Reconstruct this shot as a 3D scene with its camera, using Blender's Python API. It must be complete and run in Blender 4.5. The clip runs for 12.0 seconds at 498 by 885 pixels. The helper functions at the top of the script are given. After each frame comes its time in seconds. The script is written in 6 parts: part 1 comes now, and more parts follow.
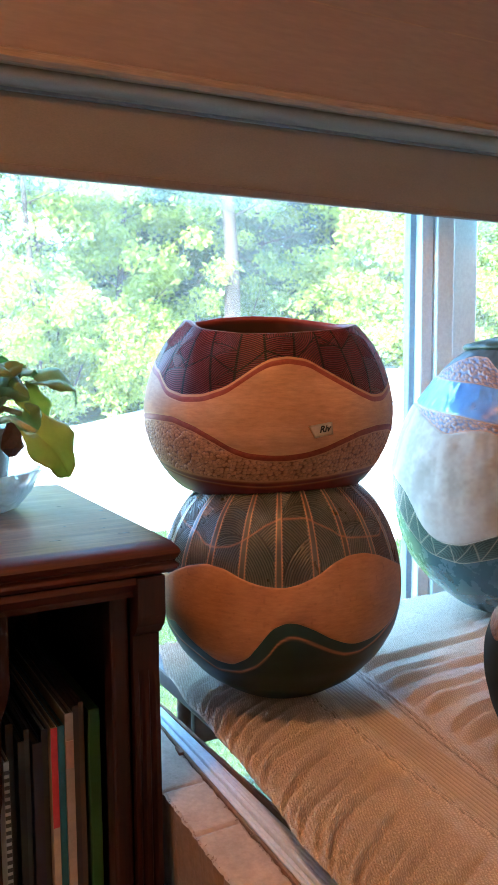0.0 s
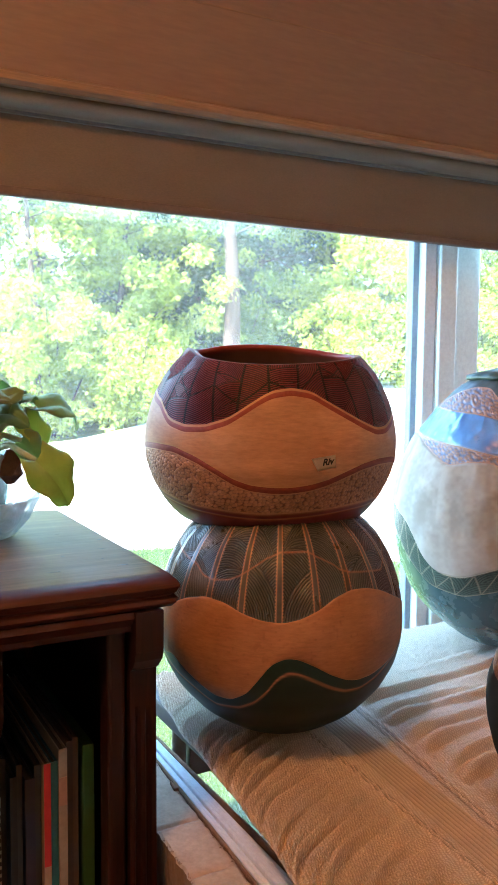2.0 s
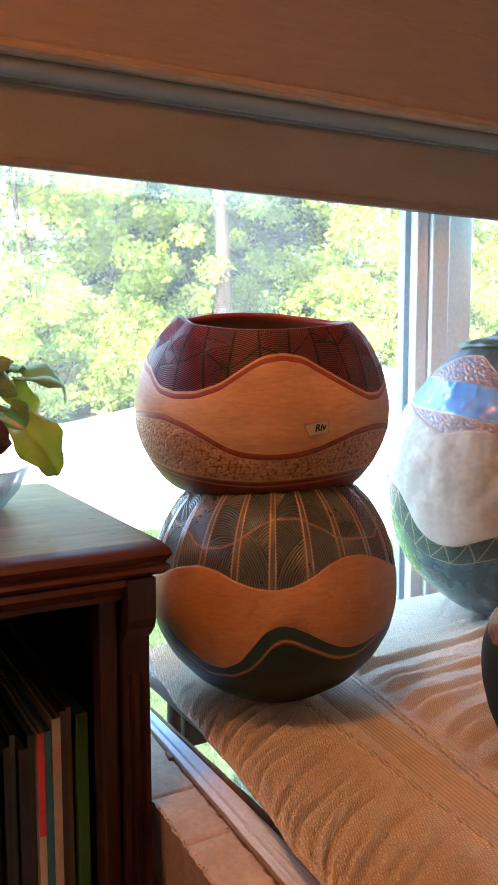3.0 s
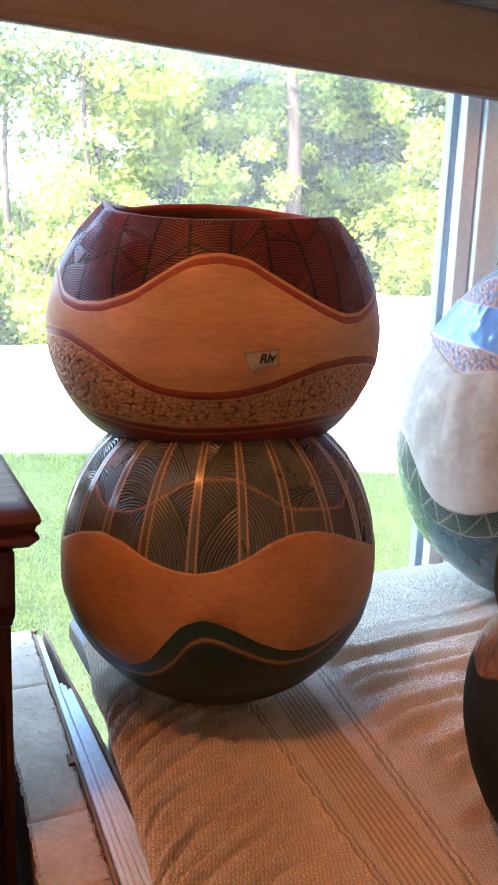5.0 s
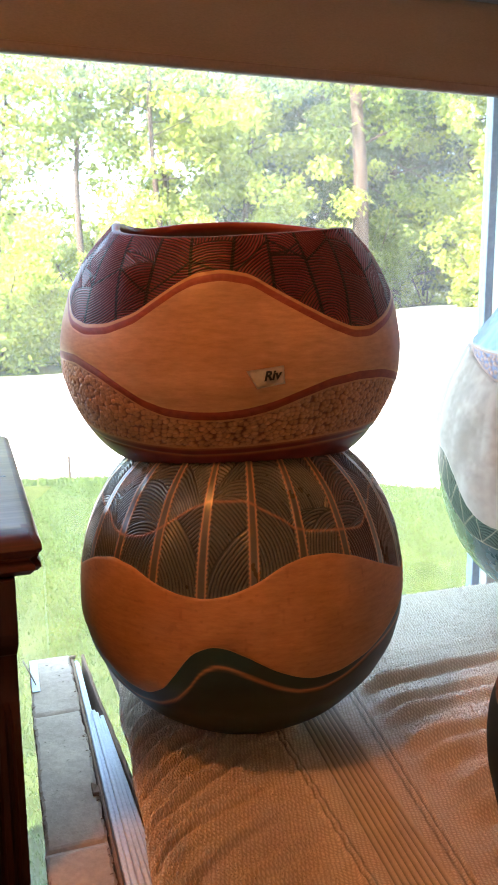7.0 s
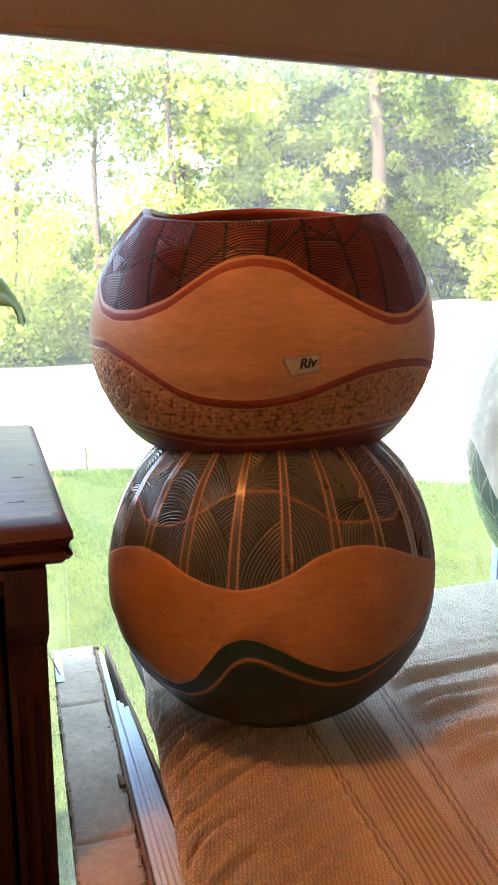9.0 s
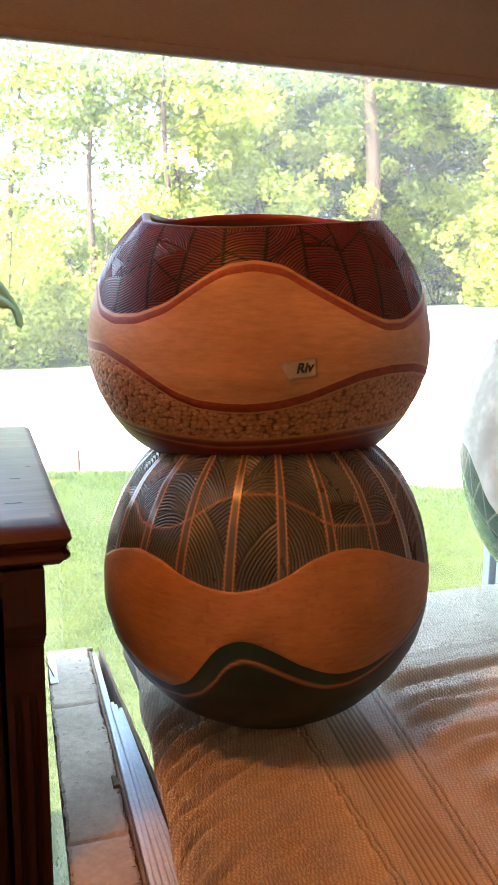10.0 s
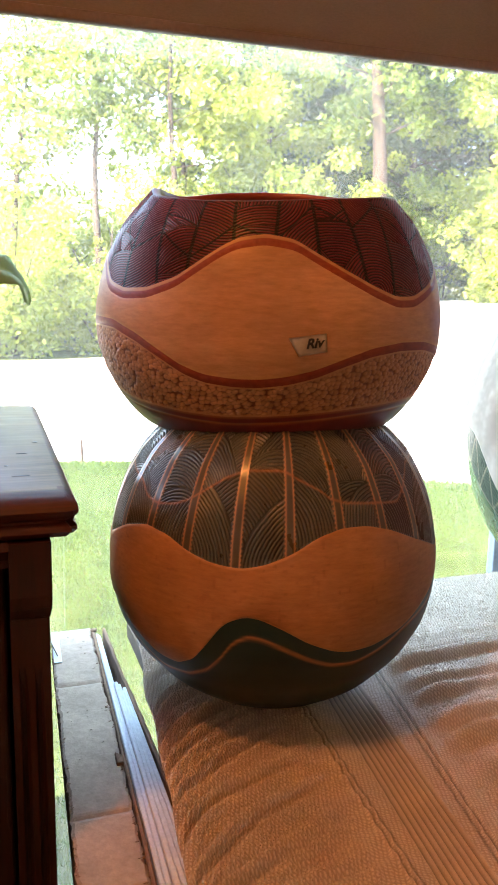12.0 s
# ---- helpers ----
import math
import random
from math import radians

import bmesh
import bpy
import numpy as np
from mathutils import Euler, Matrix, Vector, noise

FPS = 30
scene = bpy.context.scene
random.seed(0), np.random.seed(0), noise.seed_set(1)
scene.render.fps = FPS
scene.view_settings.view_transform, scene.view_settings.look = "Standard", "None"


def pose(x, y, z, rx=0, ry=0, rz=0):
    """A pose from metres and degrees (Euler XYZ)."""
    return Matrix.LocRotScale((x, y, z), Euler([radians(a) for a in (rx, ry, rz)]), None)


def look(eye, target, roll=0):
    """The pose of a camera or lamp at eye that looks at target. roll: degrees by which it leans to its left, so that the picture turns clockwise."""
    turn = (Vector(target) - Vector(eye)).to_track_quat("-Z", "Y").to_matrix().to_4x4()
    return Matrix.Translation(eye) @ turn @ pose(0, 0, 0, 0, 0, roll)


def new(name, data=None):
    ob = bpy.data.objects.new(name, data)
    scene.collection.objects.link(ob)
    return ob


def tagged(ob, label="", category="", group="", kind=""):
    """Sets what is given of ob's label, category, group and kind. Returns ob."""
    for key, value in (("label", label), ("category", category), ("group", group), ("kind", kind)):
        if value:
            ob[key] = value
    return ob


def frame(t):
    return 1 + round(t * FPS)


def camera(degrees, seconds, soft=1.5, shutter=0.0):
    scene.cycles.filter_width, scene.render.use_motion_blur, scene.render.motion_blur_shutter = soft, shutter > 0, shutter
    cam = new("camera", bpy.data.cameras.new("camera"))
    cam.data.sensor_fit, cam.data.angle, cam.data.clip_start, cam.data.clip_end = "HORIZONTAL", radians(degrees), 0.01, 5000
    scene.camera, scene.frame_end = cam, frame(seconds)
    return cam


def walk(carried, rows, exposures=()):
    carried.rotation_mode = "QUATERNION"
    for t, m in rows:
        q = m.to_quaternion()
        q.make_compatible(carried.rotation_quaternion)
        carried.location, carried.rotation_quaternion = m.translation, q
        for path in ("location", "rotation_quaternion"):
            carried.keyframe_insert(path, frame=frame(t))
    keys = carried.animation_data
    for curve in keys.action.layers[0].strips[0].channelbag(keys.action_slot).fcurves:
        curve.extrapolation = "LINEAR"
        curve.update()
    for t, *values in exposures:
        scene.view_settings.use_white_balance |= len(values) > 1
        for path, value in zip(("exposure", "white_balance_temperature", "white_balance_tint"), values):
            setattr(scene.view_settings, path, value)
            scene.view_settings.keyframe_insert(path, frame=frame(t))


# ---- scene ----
cam = camera(34.04, 12.0)
PATH = [
    (0, -0.3870, 0.1601, 1.1794, 84.06, 0.42, -28.80),
    (0.5, -0.3883, 0.1645, 1.1852, 84.93, 0.10, -29.32),
    (1, -0.3867, 0.1717, 1.1875, 84.89, 0.01, -29.34),
    (1.5, -0.3877, 0.1785, 1.1934, 85.03, -0.25, -29.03),
    (2, -0.3862, 0.1715, 1.1938, 85.23, -0.55, -28.89),
    (2.5, -0.3748, 0.1717, 1.1784, 84.53, -0.23, -28.73),
    (3, -0.3802, 0.1788, 1.1775, 83.95, 0.07, -29.44),
    (3.2, -0.3773, 0.1776, 1.1800, 83.91, -0.05, -30.57),
    (4.8, -0.1919, 0.3137, 1.1696, 79.28, -2.10, -26.14),
    (5, -0.1817, 0.3148, 1.1643, 78.50, -2.20, -24.53),
    (5.5, -0.1558, 0.3261, 1.1368, 77.19, -1.09, -20.32),
    (6, -0.1427, 0.3263, 1.1542, 77.62, -0.76, -19.21),
    (6.5, -0.1325, 0.3176, 1.1638, 79.09, -0.14, -19.54),
    (6.7, -0.1291, 0.3109, 1.1635, 79.82, 0.24, -19.76),
    (8.5, -0.1390, 0.3272, 1.1570, 79.23, 0.20, -18.44),
    (9, -0.1391, 0.3259, 1.1577, 79.28, 0.03, -18.51),
    (9.5, -0.1429, 0.3238, 1.1576, 79.48, -0.36, -18.70),
    (10, -0.1438, 0.3218, 1.1584, 79.55, -0.52, -18.95),
    (10.5, -0.1435, 0.3213, 1.1598, 79.69, -0.71, -19.17),
    (11, -0.1445, 0.3227, 1.1559, 79.69, -1.01, -19.11),
    (11.5, -0.1435, 0.3180, 1.1533, 79.53, -1.12, -18.94),
    (12, -0.1472, 0.3237, 1.1451, 79.11, -1.19, -18.62),
]
EXPOSURES = [(0.0, 4.19, 5030, 1), (0.5, 4.15, 5300, 1), (1.5, 4.12, 5480, 2), (2.5, 4.14, 5720, 7), (3.2, 4.17, 5980, 11), (5.0, 4.03, 6000, 17), (5.6, 3.93, 6180, 14), (6.5, 3.93, 6600, 14), (8.5, 3.95, 6750, 14), (12.0, 3.98, 6950, 18)]
# focused on the bowls; the garden lies slightly out of focus
cam.data.dof.use_dof, cam.data.dof.focus_distance, cam.data.dof.aperture_fstop = True, 0.82, 34.0
walk(cam, [(t, pose(x, y, z, rx, ry, rz)) for t, x, y, z, rx, ry, rz in PATH], EXPOSURES)

# ---- light ----
SUN_ELEVATION, SUN_AZIMUTH = radians(50), radians(246)
world = bpy.data.worlds.new("sky")
scene.world = world
world.use_nodes = True
wn = world.node_tree
sky = wn.nodes.new("ShaderNodeTexSky")
sky.sky_type = "NISHITA"
sky.sun_disc = False
sky.sun_elevation, sky.sun_rotation = SUN_ELEVATION, SUN_AZIMUTH
wn.nodes["Background"].inputs[1].default_value = 0.17
wn.links.new(sky.outputs[0], wn.nodes["Background"].inputs[0])

sun_data = bpy.data.lights.new("sun", "SUN")
sun_data.energy, sun_data.angle, sun_data.color = 4.3, radians(0.53), (1.0, 0.95, 0.86)
sun = new("sun", sun_data)
sun_from = Vector((math.sin(SUN_AZIMUTH) * math.cos(SUN_ELEVATION), math.cos(SUN_AZIMUTH) * math.cos(SUN_ELEVATION), math.sin(SUN_ELEVATION)))
sun.matrix_world = look(sun_from * 30, (0, 0, 0))

lamp_data = bpy.data.lights.new("ceiling_bulb", "POINT")
lamp_data.energy, lamp_data.color, lamp_data.shadow_soft_size = 1.92, (1.0, 0.36, 0.08), 0.05
bulb = new("ceiling_bulb", lamp_data)
bulb.location = (-0.66, 0.38, 2.31)

# added lamps for the sky's light in each window head, just behind the hem
for x0, x1, per_metre in ((-1.42, 0.38, 1.18), (0.86, 1.26, 0.6)):
    sky_data = bpy.data.lights.new("added_sky_lamp", "AREA")
    sky_data.shape, sky_data.size, sky_data.size_y = "RECTANGLE", x1 - x0, 0.045
    sky_data.energy, sky_data.color = per_metre * (x1 - x0), (0.47, 0.86, 0.94)
    new("added_sky_lamp", sky_data).location = ((x0 + x1) / 2, 1.371, 1.475)

# ---- materials ----
class Nodes:
    """A small wrapper to write node materials briefly."""

    def __init__(self, name):
        self.mat = bpy.data.materials.new(name)
        self.mat.use_nodes = True
        self.tree = self.mat.node_tree
        self.bsdf = self.tree.nodes["Principled BSDF"]
        self.out = self.tree.nodes["Material Output"]
        self.coord = self.add("ShaderNodeTexCoord")

    def add(self, kind):
        return self.tree.nodes.new(kind)

    def link(self, a, b):
        self.tree.links.new(a, b)

    def noise(self, scale, detail=4.0, rough=0.6, stretch=(1, 1, 1), distortion=0.0):
        mapping = self.add("ShaderNodeMapping")
        mapping.inputs["Scale"].default_value = stretch
        self.link(self.coord.outputs["Object"], mapping.inputs["Vector"])
        tex = self.add("ShaderNodeTexNoise")
        tex.inputs["Scale"].default_value, tex.inputs["Detail"].default_value = scale, detail
        tex.inputs["Roughness"].default_value, tex.inputs["Distortion"].default_value = rough, distortion
        self.link(mapping.outputs[0], tex.inputs["Vector"])
        return tex.outputs["Fac"]

    def ramp(self, fac, stops):
        node = self.add("ShaderNodeValToRGB")
        while len(node.color_ramp.elements) < len(stops):
            node.color_ramp.elements.new(0.5)
        for el, (pos, col) in zip(node.color_ramp.elements, stops):
            el.position, el.color = pos, (*col, 1) if len(col) == 3 else col
        self.link(fac, node.inputs[0])
        return node.outputs[0]

    def mix(self, fac, a, b, blend="MIX"):
        node = self.add("ShaderNodeMix")
        node.data_type, node.blend_type = "RGBA", blend
        for value, sock in ((fac, node.inputs[0]), (a, node.inputs[6]), (b, node.inputs[7])):
            if hasattr(value, "is_linked"):
                self.link(value, sock)
            elif isinstance(value, (int, float)):
                sock.default_value = value
            else:
                sock.default_value = (*value, 1)
        return node.outputs[2]

    def bump(self, fac, strength=0.3, distance=0.002, under=None):
        node = self.add("ShaderNodeBump")
        node.inputs["Strength"].default_value, node.inputs["Distance"].default_value = strength, distance
        self.link(fac, node.inputs["Height"])
        if under:
            self.link(under, node.inputs["Normal"])
        self.link(node.outputs[0], self.bsdf.inputs["Normal"])
        return node.outputs[0]

    def base(self, colour):
        self.link(colour, self.bsdf.inputs["Base Color"])

    def rough(self, value, spread=None, scale=30):
        if spread is None:
            self.bsdf.inputs["Roughness"].default_value = value
            return
        node = self.add("ShaderNodeMapRange")
        node.inputs[3].default_value, node.inputs[4].default_value = value - spread, value + spread
        self.link(self.noise(scale, 3), node.inputs[0])
        self.link(node.outputs[0], self.bsdf.inputs["Roughness"])

    def attribute(self, name):
        node = self.add("ShaderNodeAttribute")
        node.attribute_name = name
        return node.outputs["Color"]


def surface(name, dark, light, scale=8, fine=90, rough=0.5, spread=0.1, bump=0.15, depth=0.001, stretch=(1, 1, 1), metal=0.0):
    n = Nodes(name)
    big = n.ramp(n.noise(scale, 5, 0.6, stretch), [(0.3, dark), (0.7, light)])
    small = n.noise(fine, 4, 0.65, stretch)
    n.base(n.mix(0.35, big, n.ramp(small, [(0.25, [c * 0.6 for c in dark]), (0.75, [min(1, c * 1.15) for c in light])])))
    n.rough(rough, spread, scale * 3)
    n.bsdf.inputs["Metallic"].default_value = metal
    if bump:
        n.bump(small, bump, depth)
    return n.mat


def painted(name, rough, coat, grain_scale=60, grain=0.2, bump=0.1, stretch=(1, 1, 1), stains=0.55):
    """A surface that takes its colours from the mesh's own paint layer, with grain and stains over it."""
    n = Nodes(name)
    paint = n.attribute("paint")
    stain = n.ramp(n.noise(14, 5, 0.65), [(0.3, (0.72, 0.70, 0.68)), (0.7, (1.12, 1.1, 1.08))])
    fine = n.noise(grain_scale, 5, 0.7, stretch)
    colour = n.mix(stains, paint, stain, "MULTIPLY")
    colour = n.mix(grain, colour, n.ramp(fine, [(0.25, (0.45, 0.42, 0.4)), (0.7, (1.15, 1.15, 1.15))]), "MULTIPLY")
    n.base(colour)
    n.rough(rough, 0.08, 40)
    n.bsdf.inputs["Coat Weight"].default_value = coat
    n.bsdf.inputs["Coat Roughness"].default_value = 0.09
    n.bump(fine, bump, 0.0006)
    return n.mat


M_CARVED = painted("carved_dyed_gourd", 0.36, 0.0, 120, 0.35, 0.15)
M_CARVEDLOW = painted("carved_black_gourd", 0.30, 0.0, 120, 0.35, 0.15)
M_CARVEDLOW.node_tree.nodes["Principled BSDF"].inputs["Specular IOR Level"].default_value = 0.62
M_CARVED.node_tree.nodes["Principled BSDF"].inputs["Specular IOR Level"].default_value = 0.25
M_SMOOTH = painted("burnished_gourd_skin", 0.5, 0.02, 26, 0.5, 0.05, (3, 3, 14))
M_PEBBLE = painted("pebbled_gourd", 0.55, 0.1, 150, 0.35, 0.2)
M_BASE = painted("dyed_gourd_base", 0.40, 0.06, 50, 0.3, 0.06)
for worn in (M_SMOOTH, M_BASE):
    worn.node_tree.nodes["Principled BSDF"].inputs["Specular IOR Level"].default_value = 0.27
M_MATT = painted("waxed_dark_gourd_base", 0.42, 0.0, 50, 0.3, 0.06)
M_MATT.node_tree.nodes["Principled BSDF"].inputs["Specular IOR Level"].default_value = 0.24
M_DULL = painted("dull_black_gourd", 0.75, 0.0, 50, 0.3, 0.06)
M_DULL.node_tree.nodes["Principled BSDF"].inputs["Specular IOR Level"].default_value = 0.08
M_BLUE = painted("hammered_blue_glaze", 0.3, 0.6, 90, 0.2, 0.3)
M_WHITE = painted("white_painted_gourd", 0.8, 0.0, 40, 0.12, 0.25, stains=0.25)
M_WHITE.node_tree.nodes["Principled BSDF"].inputs["Specular IOR Level"].default_value = 0.15
M_TEAL = painted("glossy_teal_gourd", 0.27, 0.3, 50, 0.2, 0.05, stains=0.2)


def wood(name, dark, light, rough=0.3, coat=0.3, along="y"):
    n = Nodes(name)
    st = {"x": (1.2, 22, 22), "y": (22, 1.2, 22), "z": (22, 22, 1.2)}[along]
    grain = n.noise(3.2, 8, 0.62, st, 0.6)
    fine = n.noise(14, 4, 0.7, st)
    col = n.ramp(grain, [(0.3, [c * 0.6 for c in dark]), (0.48, [(a + b) / 2 for a, b in zip(dark, light)]), (0.62, light), (0.74, [c * 2.1 for c in light])])
    col = n.mix(0.45, col, n.ramp(fine, [(0.3, [c * 0.35 for c in dark]), (0.7, [c * 1.15 for c in light])]))
    col = n.mix(0.35, col, n.ramp(n.noise(5, 3), [(0.3, (0.6, 0.55, 0.5)), (0.7, (1.1, 1.1, 1.1))]), "MULTIPLY")
    n.base(col)
    n.rough(rough, 0.1, 25)
    n.bsdf.inputs["Coat Weight"].default_value = coat
    n.bsdf.inputs["Coat Roughness"].default_value = 0.13
    n.bump(fine, 0.18, 0.0006)
    return n.mat


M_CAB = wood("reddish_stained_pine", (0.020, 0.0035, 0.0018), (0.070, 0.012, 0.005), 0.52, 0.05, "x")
# same pine for the uprights, darkened to hold the shade on the front
M_CABV = wood("upright_pine_with_shade", (0.009, 0.0018, 0.001), (0.030, 0.0055, 0.0025), 0.5, 0.03, "z")
for stained in (M_CAB, M_CABV):
    stained.node_tree.nodes["Principled BSDF"].inputs["Specular IOR Level"].default_value = 0.25
# lighter base than the edges: part of the garden's reflection is in the colour
M_CABTOP = wood("polished_top_with_sheen", (0.07, 0.042, 0.025), (0.14, 0.083, 0.048), 0.5, 0.5, "x")
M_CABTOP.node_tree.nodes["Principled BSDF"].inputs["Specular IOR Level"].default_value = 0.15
top_nodes = M_CABTOP.node_tree
top_bsdf = top_nodes.nodes["Principled BSDF"]
top_coord = top_nodes.nodes["Texture Coordinate"]
nick_map = top_nodes.nodes.new("ShaderNodeMapping")
nick_map.inputs["Scale"].default_value = (1.0, 2.6, 1.0)
nick_noise = top_nodes.nodes.new("ShaderNodeTexNoise")
nick_noise.inputs["Scale"].default_value, nick_noise.inputs["Detail"].default_value = 42, 1.0
nick_ramp = top_nodes.nodes.new("ShaderNodeValToRGB")
nick_ramp.color_ramp.elements[0].position, nick_ramp.color_ramp.elements[0].color = 0.74, (1, 1, 1, 1)
nick_ramp.color_ramp.elements[1].position, nick_ramp.color_ramp.elements[1].color = 0.77, (0, 0, 0, 1)
scratch_map = top_nodes.nodes.new("ShaderNodeMapping")
scratch_map.inputs["Scale"].default_value = (1.0, 40.0, 1.0)
scratch = top_nodes.nodes.new("ShaderNodeTexNoise")
scratch.inputs["Scale"].default_value, scratch.inputs["Detail"].default_value = 14, 4.0
worn = top_nodes.nodes.new("ShaderNodeMapRange")
worn.inputs[1].default_value, worn.inputs[2].default_value, worn.inputs[3].default_value, worn.inputs[4].default_value = 0.35, 0.7, 0.05, 0.24
coat_on = top_nodes.nodes.new("ShaderNodeMath")
coat_on.operation = "MULTIPLY"
coat_on.inputs[1].default_value = 0.25
coat_bump = top_nodes.nodes.new("ShaderNodeBump")
coat_bump.inputs["Strength"].default_value, coat_bump.inputs["Distance"].default_value = 0.25, 0.0008
for a, b in ((top_coord.outputs["Object"], nick_map.inputs["Vector"]), (nick_map.outputs[0], nick_noise.inputs["Vector"]), (nick_noise.outputs["Fac"], nick_ramp.inputs[0]),
             (nick_ramp.outputs[0], coat_on.inputs[0]), (coat_on.outputs[0], top_bsdf.inputs["Coat Weight"]), (top_coord.outputs["Object"], scratch_map.inputs["Vector"]),
             (scratch_map.outputs[0], scratch.inputs["Vector"]), (scratch.outputs["Fac"], worn.inputs[0]), (worn.outputs[0], top_bsdf.inputs["Coat Roughness"]),
             (scratch.outputs["Fac"], coat_bump.inputs["Height"]), (coat_bump.outputs[0], top_bsdf.inputs["Coat Normal"])):
    top_nodes.links.new(a, b)
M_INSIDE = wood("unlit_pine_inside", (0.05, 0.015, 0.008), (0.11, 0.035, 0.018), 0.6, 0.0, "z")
M_TABLE = surface("grey_brown_painted_table", (0.10, 0.085, 0.08), (0.17, 0.15, 0.14), 10, 120, 0.5)
M_CARD = surface("worn_grey_cardboard", (0.365, 0.270, 0.215), (0.545, 0.405, 0.325), 22, 160, 0.9, 0.05, 0.5, 0.0015)
M_CARDDARK = surface("torn_brown_cardboard", (0.17, 0.10, 0.065), (0.31, 0.19, 0.125), 9, 140, 0.9, 0.05, 0.5, 0.0015)
M_PAPER = surface("white_mat_board", (0.66, 0.70, 0.83), (0.76, 0.80, 0.92), 6, 200, 0.7, 0.05, 0.1)
M_VINYL = surface("white_vinyl_frame", (0.72, 0.81, 0.89), (0.78, 0.86, 0.93), 3, 150, 0.4, 0.08, 0.04)
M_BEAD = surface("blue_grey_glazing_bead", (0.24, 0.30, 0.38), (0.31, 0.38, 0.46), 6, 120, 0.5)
M_GASKET = surface("grey_gasket_and_gap_shade", (0.10, 0.11, 0.12), (0.16, 0.17, 0.18), 9, 120, 0.6)
M_BLIND = surface("brown_woven_blind", (0.122, 0.094, 0.066), (0.160, 0.124, 0.088), 5, 260, 0.7, 0.08, 0.25, 0.0008, (1, 1, 3))
M_HEM = surface("dark_brown_blind_hem", (0.10, 0.07, 0.055), (0.15, 0.105, 0.08), 5, 200, 0.6)
M_VALANCE = surface("brown_painted_valance", (0.178, 0.112, 0.079), (0.198, 0.126, 0.089), 2.5, 60, 0.55, 0.08, 0.08, 0.0006, (0.4, 3, 3))
M_TRIM = wood("pale_oak_trim", (0.20, 0.125, 0.072), (0.27, 0.170, 0.10), 0.45, 0.1, "x")
M_RAIL = surface("brushed_grey_rail", (0.14, 0.116, 0.086), (0.19, 0.158, 0.118), 6, 220, 0.6, 0.08, 0.05, 0.0005, (1, 8, 8))
M_WALL = surface("cream_wall_paint", (0.74, 0.68, 0.60), (0.80, 0.74, 0.66), 4, 160, 0.8, 0.05, 0.1)
M_CEIL = surface("white_ceiling_paint", (0.83, 0.81, 0.77), (0.88, 0.86, 0.82), 5, 190, 0.9, 0.05, 0.2)
M_FLOOR = wood("brown_floor_boards", (0.20, 0.11, 0.06), (0.36, 0.22, 0.12), 0.4, 0.2, "y")
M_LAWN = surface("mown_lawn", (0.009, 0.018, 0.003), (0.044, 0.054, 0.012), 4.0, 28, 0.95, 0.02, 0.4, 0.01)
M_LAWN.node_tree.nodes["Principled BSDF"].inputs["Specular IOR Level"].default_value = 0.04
M_CONCRETE = surface("pale_concrete_drive", (0.42, 0.40, 0.36), (0.56, 0.54, 0.50), 0.9, 30, 0.9, 0.05, 0.2, 0.004)
M_BARK = surface("pale_flaking_bark", (0.022, 0.011, 0.007), (0.060, 0.034, 0.023), 2.5, 14, 0.9, 0.05, 0.7, 0.02, (1, 1, 0.3))
M_POT = surface("grey_green_glazed_pot", (0.28, 0.31, 0.28), (0.38, 0.41, 0.37), 8, 120, 0.25, 0.06, 0.05)
M_SOIL = surface("dark_potting_soil", (0.02, 0.013, 0.008), (0.06, 0.04, 0.025), 30, 300, 0.95, 0.03, 0.8, 0.004)
M_STEM = surface("pale_green_stalk", (0.20, 0.25, 0.10), (0.34, 0.38, 0.18), 25, 200, 0.5)
M_TAPE = surface("cream_masking_tape", (0.60, 0.49, 0.35), (0.72, 0.61, 0.46), 40, 300, 0.75, 0.05, 0.2, 0.0004)
M_INK = surface("black_marker_ink", (0.01, 0.01, 0.012), (0.02, 0.02, 0.022), 60, 300, 0.5)


def leafy(name, dark, light, through_light=0.45, rough=0.5, scale=2.0, gloss=0.5):
    n = Nodes(name)
    info = n.add("ShaderNodeNewGeometry")
    col = n.ramp(info.outputs["Random Per Island"], [(0.0, dark), (0.55, [(a + b) / 2 for a, b in zip(dark, light)]), (1.0, light)])
    col = n.mix(0.4, col, n.ramp(n.noise(scale, 3), [(0.3, (0.6, 0.65, 0.5)), (0.7, (1.2, 1.15, 1.0))]), "MULTIPLY")
    n.base(col)
    n.bsdf.inputs["Roughness"].default_value = rough
    n.bsdf.inputs["Specular IOR Level"].default_value = gloss
    lit = n.add("ShaderNodeBsdfTranslucent")
    n.link(col, lit.inputs["Color"])
    mixed = n.add("ShaderNodeMixShader")
    mixed.inputs[0].default_value = through_light
    n.link(n.bsdf.outputs[0], mixed.inputs[1])
    n.link(lit.outputs[0], mixed.inputs[2])
    n.link(mixed.outputs[0], n.out.inputs["Surface"])
    return n.mat


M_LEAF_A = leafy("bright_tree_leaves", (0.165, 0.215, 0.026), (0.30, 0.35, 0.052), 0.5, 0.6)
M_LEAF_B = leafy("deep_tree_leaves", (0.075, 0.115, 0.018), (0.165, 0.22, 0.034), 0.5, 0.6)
# darker copy of the leaves: the shade of the woods is in the colour
M_LEAF_D = leafy("woods_leaves_with_shade", (0.026, 0.046, 0.014), (0.062, 0.090, 0.026), 0.35, 0.6)
M_LEAF_C = leafy("shrub_leaves", (0.165, 0.215, 0.026), (0.30, 0.35, 0.052), 0.5, 0.6)
